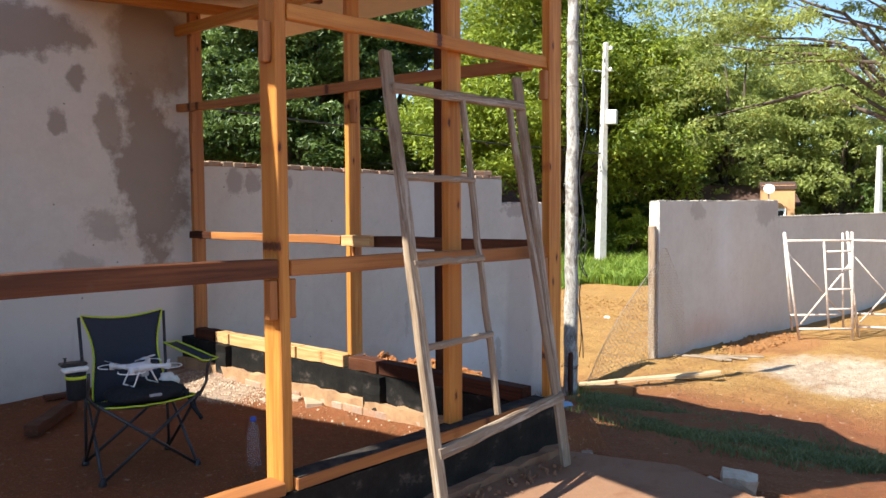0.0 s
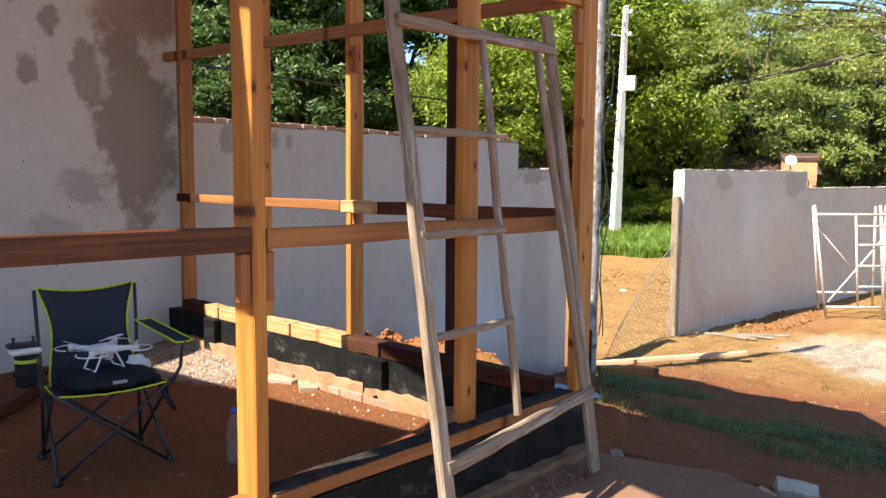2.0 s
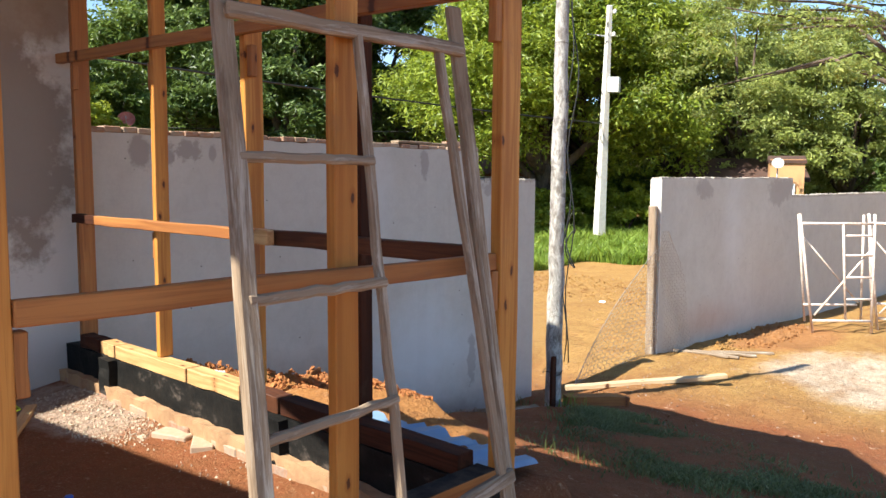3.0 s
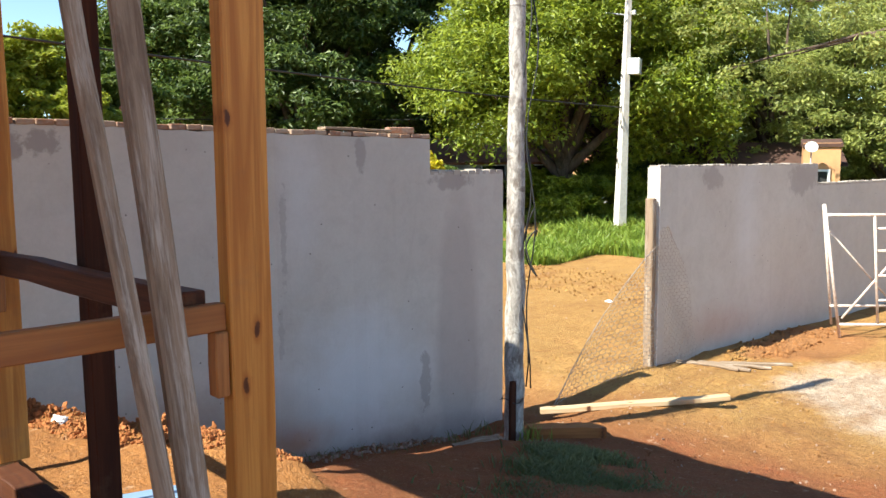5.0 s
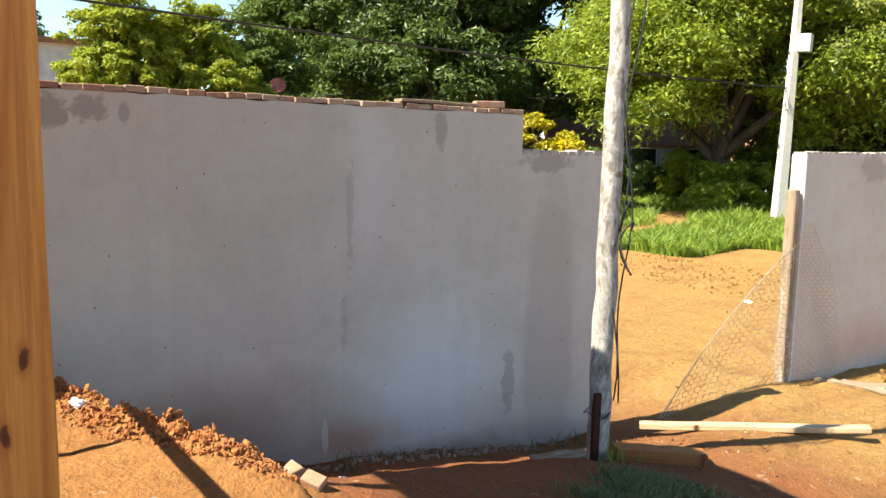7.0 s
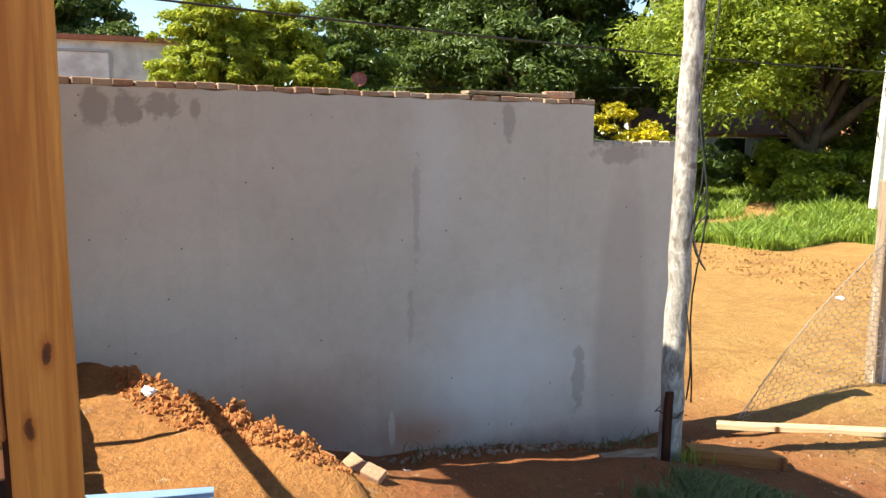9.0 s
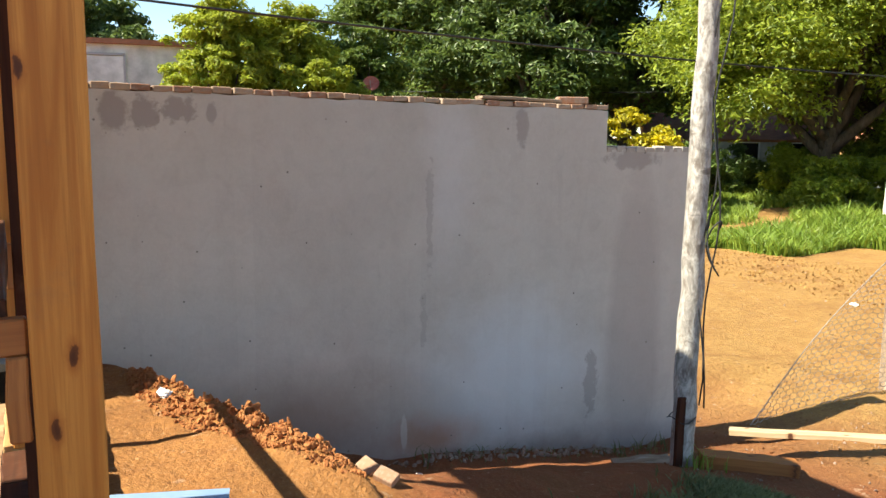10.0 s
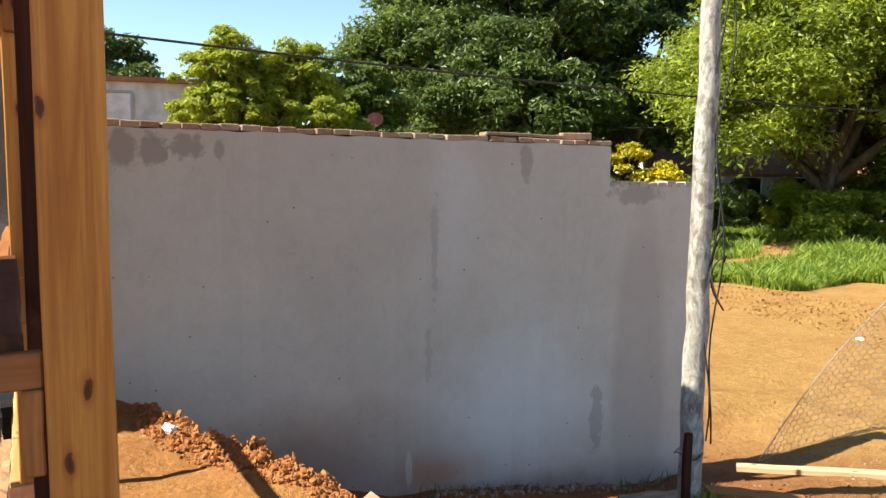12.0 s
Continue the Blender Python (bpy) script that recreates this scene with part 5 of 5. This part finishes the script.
box(bm, (-0.9, -0.1, 4.62), (0.8, 0.02, 4.7))
part("frame", bm, GREY, wn)


def dish(x, y, z, r, yaw, material, label):
    ob = thing("satellite_dish", pose(x, y, z, 0, 0, yaw), label, "satellite dish")
    bm = lathe([(0.01 + r * k / 8, 0.35 * r * (k / 8) ** 2) for k in range(9)] + [(r * (1 - k / 8) + 0.005, 0.35 * r * (1 - k / 8) ** 2 + 0.015) for k in range(9)], 24)
    d = part("reflector", bm, material, ob, "", True)
    d.matrix_basis = pose(0, 0, 0.3, 62, 0, 0)
    part("mast", tubed([(0, 0.1, -1.5), (0, 0.08, 0.3)], 0.025, 8), GREY, ob, "", True)
    part("feed_arm", tubed([(0, -0.02, 0.1), (0, -r * 1.1, 0.45)], 0.012, 6), GREY, ob, "", True)


dish(-29.2, 15.5, 3.0, 0.3, 60, RED, "faded red satellite dish above the yard wall")
dish(-29.4, 14.8, 2.75, 0.32, 75, DISH, "grey satellite dish above the yard wall")
dish(-12.0, 31.8, 1.62, 0.2, 25, DISH, "pale satellite dish on the ochre house")


# ---- trees ----
def crown_mesh(name, blobs, n, size, material, parent, seed, clump=0.3, flat=0.75, label=""):
    """Leaves gathered in clumps on the shells of several blobs. blobs: x, y, z, radius in the tree's own space."""
    rng = np.random.default_rng(seed)
    blobs = np.array(blobs, float)
    w = blobs[:, 3] ** 2
    k = max(40, int(n / 150))
    bi = rng.choice(len(blobs), k, p=w / w.sum())
    d = rng.normal(0, 1, (k, 3))
    d[:, 2] = d[:, 2] * 0.9 + 0.25
    d /= np.linalg.norm(d, axis=1)[:, None]
    r = blobs[bi, 3]
    cc = blobs[bi, :3] + d * (r * rng.uniform(0.55, 1.0, k))[:, None] * np.array([1, 1, flat])
    cr = r * clump * rng.uniform(0.6, 1.35, k)
    ci = rng.choice(k, n, p=cr ** 2 / (cr ** 2).sum())
    e = rng.normal(0, 1, (n, 3))
    e /= np.linalg.norm(e, axis=1)[:, None]
    e[:, 2] = np.where(rng.random(n) < 0.7, np.abs(e[:, 2]), e[:, 2])
    p = cc[ci] + e * (cr[ci] * rng.uniform(0.35, 1.1, n))[:, None] * np.array([1.1, 1.1, 0.72])
    # each leaf cluster: a pointed quad, facing outwards and up with scatter
    nrm = e * 0.7 + np.array([0, 0, 0.6]) + rng.normal(0, 0.55, (n, 3))
    nrm /= np.linalg.norm(nrm, axis=1)[:, None]
    t = np.cross(nrm, rng.normal(0, 1, (n, 3)))
    t /= np.linalg.norm(t, axis=1)[:, None] + 1e-9
    b = np.cross(nrm, t)
    s = (size * rng.uniform(0.55, 1.4, n))[:, None]
    t, b = t * s, b * s * 0.42
    droop = nrm * s * 0.25
    v = np.stack([p - t - droop, p + b, p + t - droop, p - b], 1).reshape(-1, 3)
    i = np.arange(n) * 4
    ob = raw(name, v, np.stack([i, i + 1, i + 2, i + 3], 1), material, parent, label)
    return ob


def tree(x, y, h, spread, material, label, seed, n=26000, size=0.2, base=0.35, nb=11, clump=0.3, flat=0.75, trunk_r=None, z0=None, lean=(0, 0), arch=0.0):
    """A tree with a tapered trunk, limbs to every mass of leaves, and an uneven crown."""
    rnd = random.Random(seed)
    z0 = float(ground_z(x, y)) if z0 is None else z0
    ob = thing("tree", pose(x, y, z0), label, "tree")
    R = trunk_r or h * 0.028
    fork = Vector((lean[0] * 0.4, lean[1] * 0.4, h * max(base, 0.22)))
    blobs = []
    for i in range(nb):
        a = i * 2.399 + rnd.uniform(-0.4, 0.4)
        f = math.sqrt((i + 0.5) / nb)
        rr = spread * f * 0.72
        z = h * (base + 0.12) + h * (0.88 - base) * (1 - f ** 1.6) * rnd.uniform(0.75, 1.0) + rnd.uniform(-0.05, 0.1) * h
        br = spread * rnd.uniform(0.3, 0.46)
        blobs.append((lean[0] + rr * math.cos(a), lean[1] + rr * math.sin(a), min(z, h - br * flat), br))
    bm = bmesh.new()
    tube(bm, bend((0, 0, -0.3), fork, 6, R * 0.35, seed), [R * 1.25 - R * 0.5 * i / 6 for i in range(7)], 9, 0.1, seed)
    part("trunk", bm, BARK, ob, "", True)
    for i, (bx, by, bz, br) in enumerate(blobs):
        mid = fork.lerp(Vector((bx, by, bz)), 0.5) + Vector((rnd.uniform(-1, 1), rnd.uniform(-1, 1), rnd.uniform(-0.3, 0.6))) * spread * 0.08 + Vector((0, 0, arch * spread))
        pts = bend(fork + Vector((0, 0, -0.1 * h * rnd.random())), mid, 3, 0.05, seed + i)[:-1] + bend(mid, (bx, by, bz), 3, 0.08, seed + 50 + i)
        part("limb", tubed(pts, [R * 0.6 * (1 - 0.85 * q / 6) for q in range(7)], 6, 0.1, seed + i), BARK, ob, "", True)
    crown_mesh("crown", blobs, n, size, material, ob, seed, clump, flat)
    return ob


EYE = (-1.5, 4.0)


def spot(yaw, dist):
    a = radians(yaw)
    return EYE[0] - math.sin(a) * dist, EYE[1] + math.cos(a) * dist


TREES = [  # yaw from the yard, distance, height, spread, leaves, label, count, leaf size, base, flatness
    (87, 42, 9.8, 4.6, LEAF_DARK, "round dark mango tree behind the white house", 37700, 0.156, 0.25, 0.8),
    (77.5, 27, 6.7, 2.2, LEAF_LIME, "yellow-green young tree beyond the yard wall", 42000, 0.094, 0.2, 0.95),
    (73, 28, 6.7, 2.6, LEAF_LIME, "yellow-green bushy tree beyond the yard wall", 52000, 0.094, 0.2, 0.95),
    (69, 31, 6.8, 3.0, LEAF_MID, "leafy green tree beyond the yard wall", 29000, 0.109, 0.15, 0.9),
    (62, 40, 13.5, 6.0, LEAF_MID, "tall spreading dark green tree", 63800, 0.148, 0.15, 0.8),
    (56, 36, 12.5, 5.6, LEAF_DARK, "tall layered dark green tree with bare limbs", 63800, 0.14, 0.2, 0.75),
    (50, 39, 13.0, 6.2, LEAF_DARK, "tall dark green tree across the street", 58000, 0.156, 0.15, 0.8),
    (37, 33, 13.5, 6.8, LEAF_BRIGHT, "broad bright green shade tree with feathery leaves", 116000, 0.11, 0.13, 0.75),
    (33, 36, 13.0, 6.4, LEAF_BRIGHT, "broad bright green shade tree across the street", 81200, 0.109, 0.12, 0.75),
    (27, 40, 11.0, 5.2, LEAF_GREY, "soft green tree over the verge", 40000, 0.125, 0.12, 0.8),
    (19.5, 45, 11.5, 5.2, LEAF_GREY, "soft green hanging tree across the street", 36000, 0.125, 0.12, 0.85),
    (16, 40, 9.6, 4.4, LEAF_GREY, "soft green drooping tree across the street", 43500, 0.109, 0.15, 0.85),
    (23, 37, 10.5, 4.4, LEAF_GREY, "leafy light green tree over the verge", 27000, 0.109, 0.1, 0.85),
    (11.5, 50, 7.6, 4.4, LEAF_MID, "round green tree behind the far wall", 34800, 0.14, 0.15, 0.85),
    (5, 52, 7.0, 4.5, LEAF_MID, "round green tree behind the far wall", 29000, 0.156, 0.15, 0.85),
]
for i, (yaw, dist, h, sp, m, label, n, size, base, flat) in enumerate(TREES):
    x, y = spot(yaw, dist)
    tree(x, y, h, sp, m, label, 100 + i, n, size, base, 16, 0.34, flat)
# feathery tree standing in the street beyond the far wall, its boughs reaching over
x, y = spot(3, 23)
tree(x, y, 11.5, 6.2, LEAF_GREY, "tall airy tree with hanging feathery boughs", 140, 44000, 0.07, 0.34, 34, 0.19, 0.6, 0.16, None, (-4.9, -0.8), 0.2)
# darker woods behind
rng_w = random.Random(77)
for i in range(14):
    yaw = 96 - i * 6.8
    x, y = spot(yaw, 62 + rng_w.uniform(-5, 5))
    h = 6.5 if yaw > 67 or yaw < 31 else 10.5 + rng_w.uniform(-1, 3)
    tree(x, y, h, 6.5, LEAF_DARK if i % 2 else LEAF_MID, "far dark green tree of the wood", 200 + i, 12000, 0.36, 0.1, 10, 0.34, 0.85)


# low bushes under the trees
def bush(x, y, r, h, material, label, seed, n=7000, size=0.11, name="bush"):
    rnd = random.Random(seed)
    ob = thing(name, pose(x, y, float(ground_z(x, y))), label, "bush")
    blobs = [(rnd.uniform(-r, r) * 0.6, rnd.uniform(-r, r) * 0.6, h * rnd.uniform(0.3, 0.75), r * rnd.uniform(0.4, 0.6)) for _ in range(6)]
    for i, (bx, by, bz, br) in enumerate(blobs):
        part("stem", tubed(bend((0, 0, -0.1), (bx, by, bz), 4, 0.04, seed + i), [0.04, 0.035, 0.03, 0.02, 0.01], 5), BARK, ob, "", True)
    crown_mesh("crown", blobs, n, size, material, ob, seed, 0.35, 0.9)
    return ob


x, y = spot(47.0, 26.5)
bush(x, y, 1.5, 3.9, FLOWER, "bush covered in yellow blossom", 31, 8000, 0.09)
for i, (yaw, dist, r, h, m) in enumerate(((51.5, 26, 1.6, 3.0, LEAF_MID), (54, 30, 2.0, 3.0, LEAF_DARK), (36, 36, 2.4, 3.0, LEAF_BRIGHT), (32, 38, 2.6, 3.2, LEAF_MID), (29, 41, 2.6, 3.2, LEAF_DARK),
                                           (25, 43, 2.6, 3.0, LEAF_DARK), (22, 42, 2.6, 2.6, LEAF_MID), (60, 33, 2.2, 3.4, LEAF_BRIGHT), (64, 34, 2.4, 3.2, LEAF_MID), (10, 40, 2.6, 3.0, LEAF_MID), (45, 30, 1.6, 2.2, LEAF_MID), (40.3, 36, 2.0, 1.5, LEAF_MID), (43, 36, 2.0, 1.7, LEAF_DARK), (37.5, 33, 1.8, 2.0, LEAF_LIME), (35.5, 31, 1.8, 1.9, LEAF_BRIGHT), (31, 32, 2.0, 2.2, LEAF_LIME))):
    x, y = spot(yaw, dist)
    bush(x, y, r, h, m, "leafy green bush under the trees", 300 + i, 9000, 0.1)


# ---- bricks along the wall's top and the footing, last ----
rnd = random.Random(40)
y = 4.1
while y < 8.24:
    w = rnd.uniform(0.115, 0.135)
    brick(pose(wall_x(y) - 0.078 + rnd.uniform(-0.012, 0.012), y + w / 2, 1.745 + 0.014 * (8.27 - y - w / 2) + rnd.uniform(-0.003, 0.004), rnd.uniform(-2, 2), rnd.uniform(-2, 2), rnd.uniform(-5, 5)) @ Matrix.Diagonal((0.72, w / 0.124, rnd.uniform(0.6, 0.85), 1)), WALL_L)
    y += w
brick(pose(wall_x(8.1) - 0.08, 7.98, 1.79, 0, 0, 70), None, "loose pale brick on top of the yard wall", "brick")
ob = board("plank", (wall_x(7.2) - 0.05, 7.15, 1.82), (wall_x(7.9) - 0.1, 7.9, 1.81), 0.12, 0.025, WOOD_GREY, None)
tagged(ob, "grey board lying on the brick course", "plank")
x = -6.85
while x < -3.45:
    L = rnd.uniform(0.2, 0.26)
    brick(pose(x + L / 2, 3.962 + rnd.uniform(-0.012, 0.012), 0.03 + rnd.uniform(-0.004, 0.004), 0, 0, rnd.uniform(-3, 3)) @ Matrix.Diagonal((L / 0.245, 1, 1, 1)), PLINTH)
    x += L + 0.008
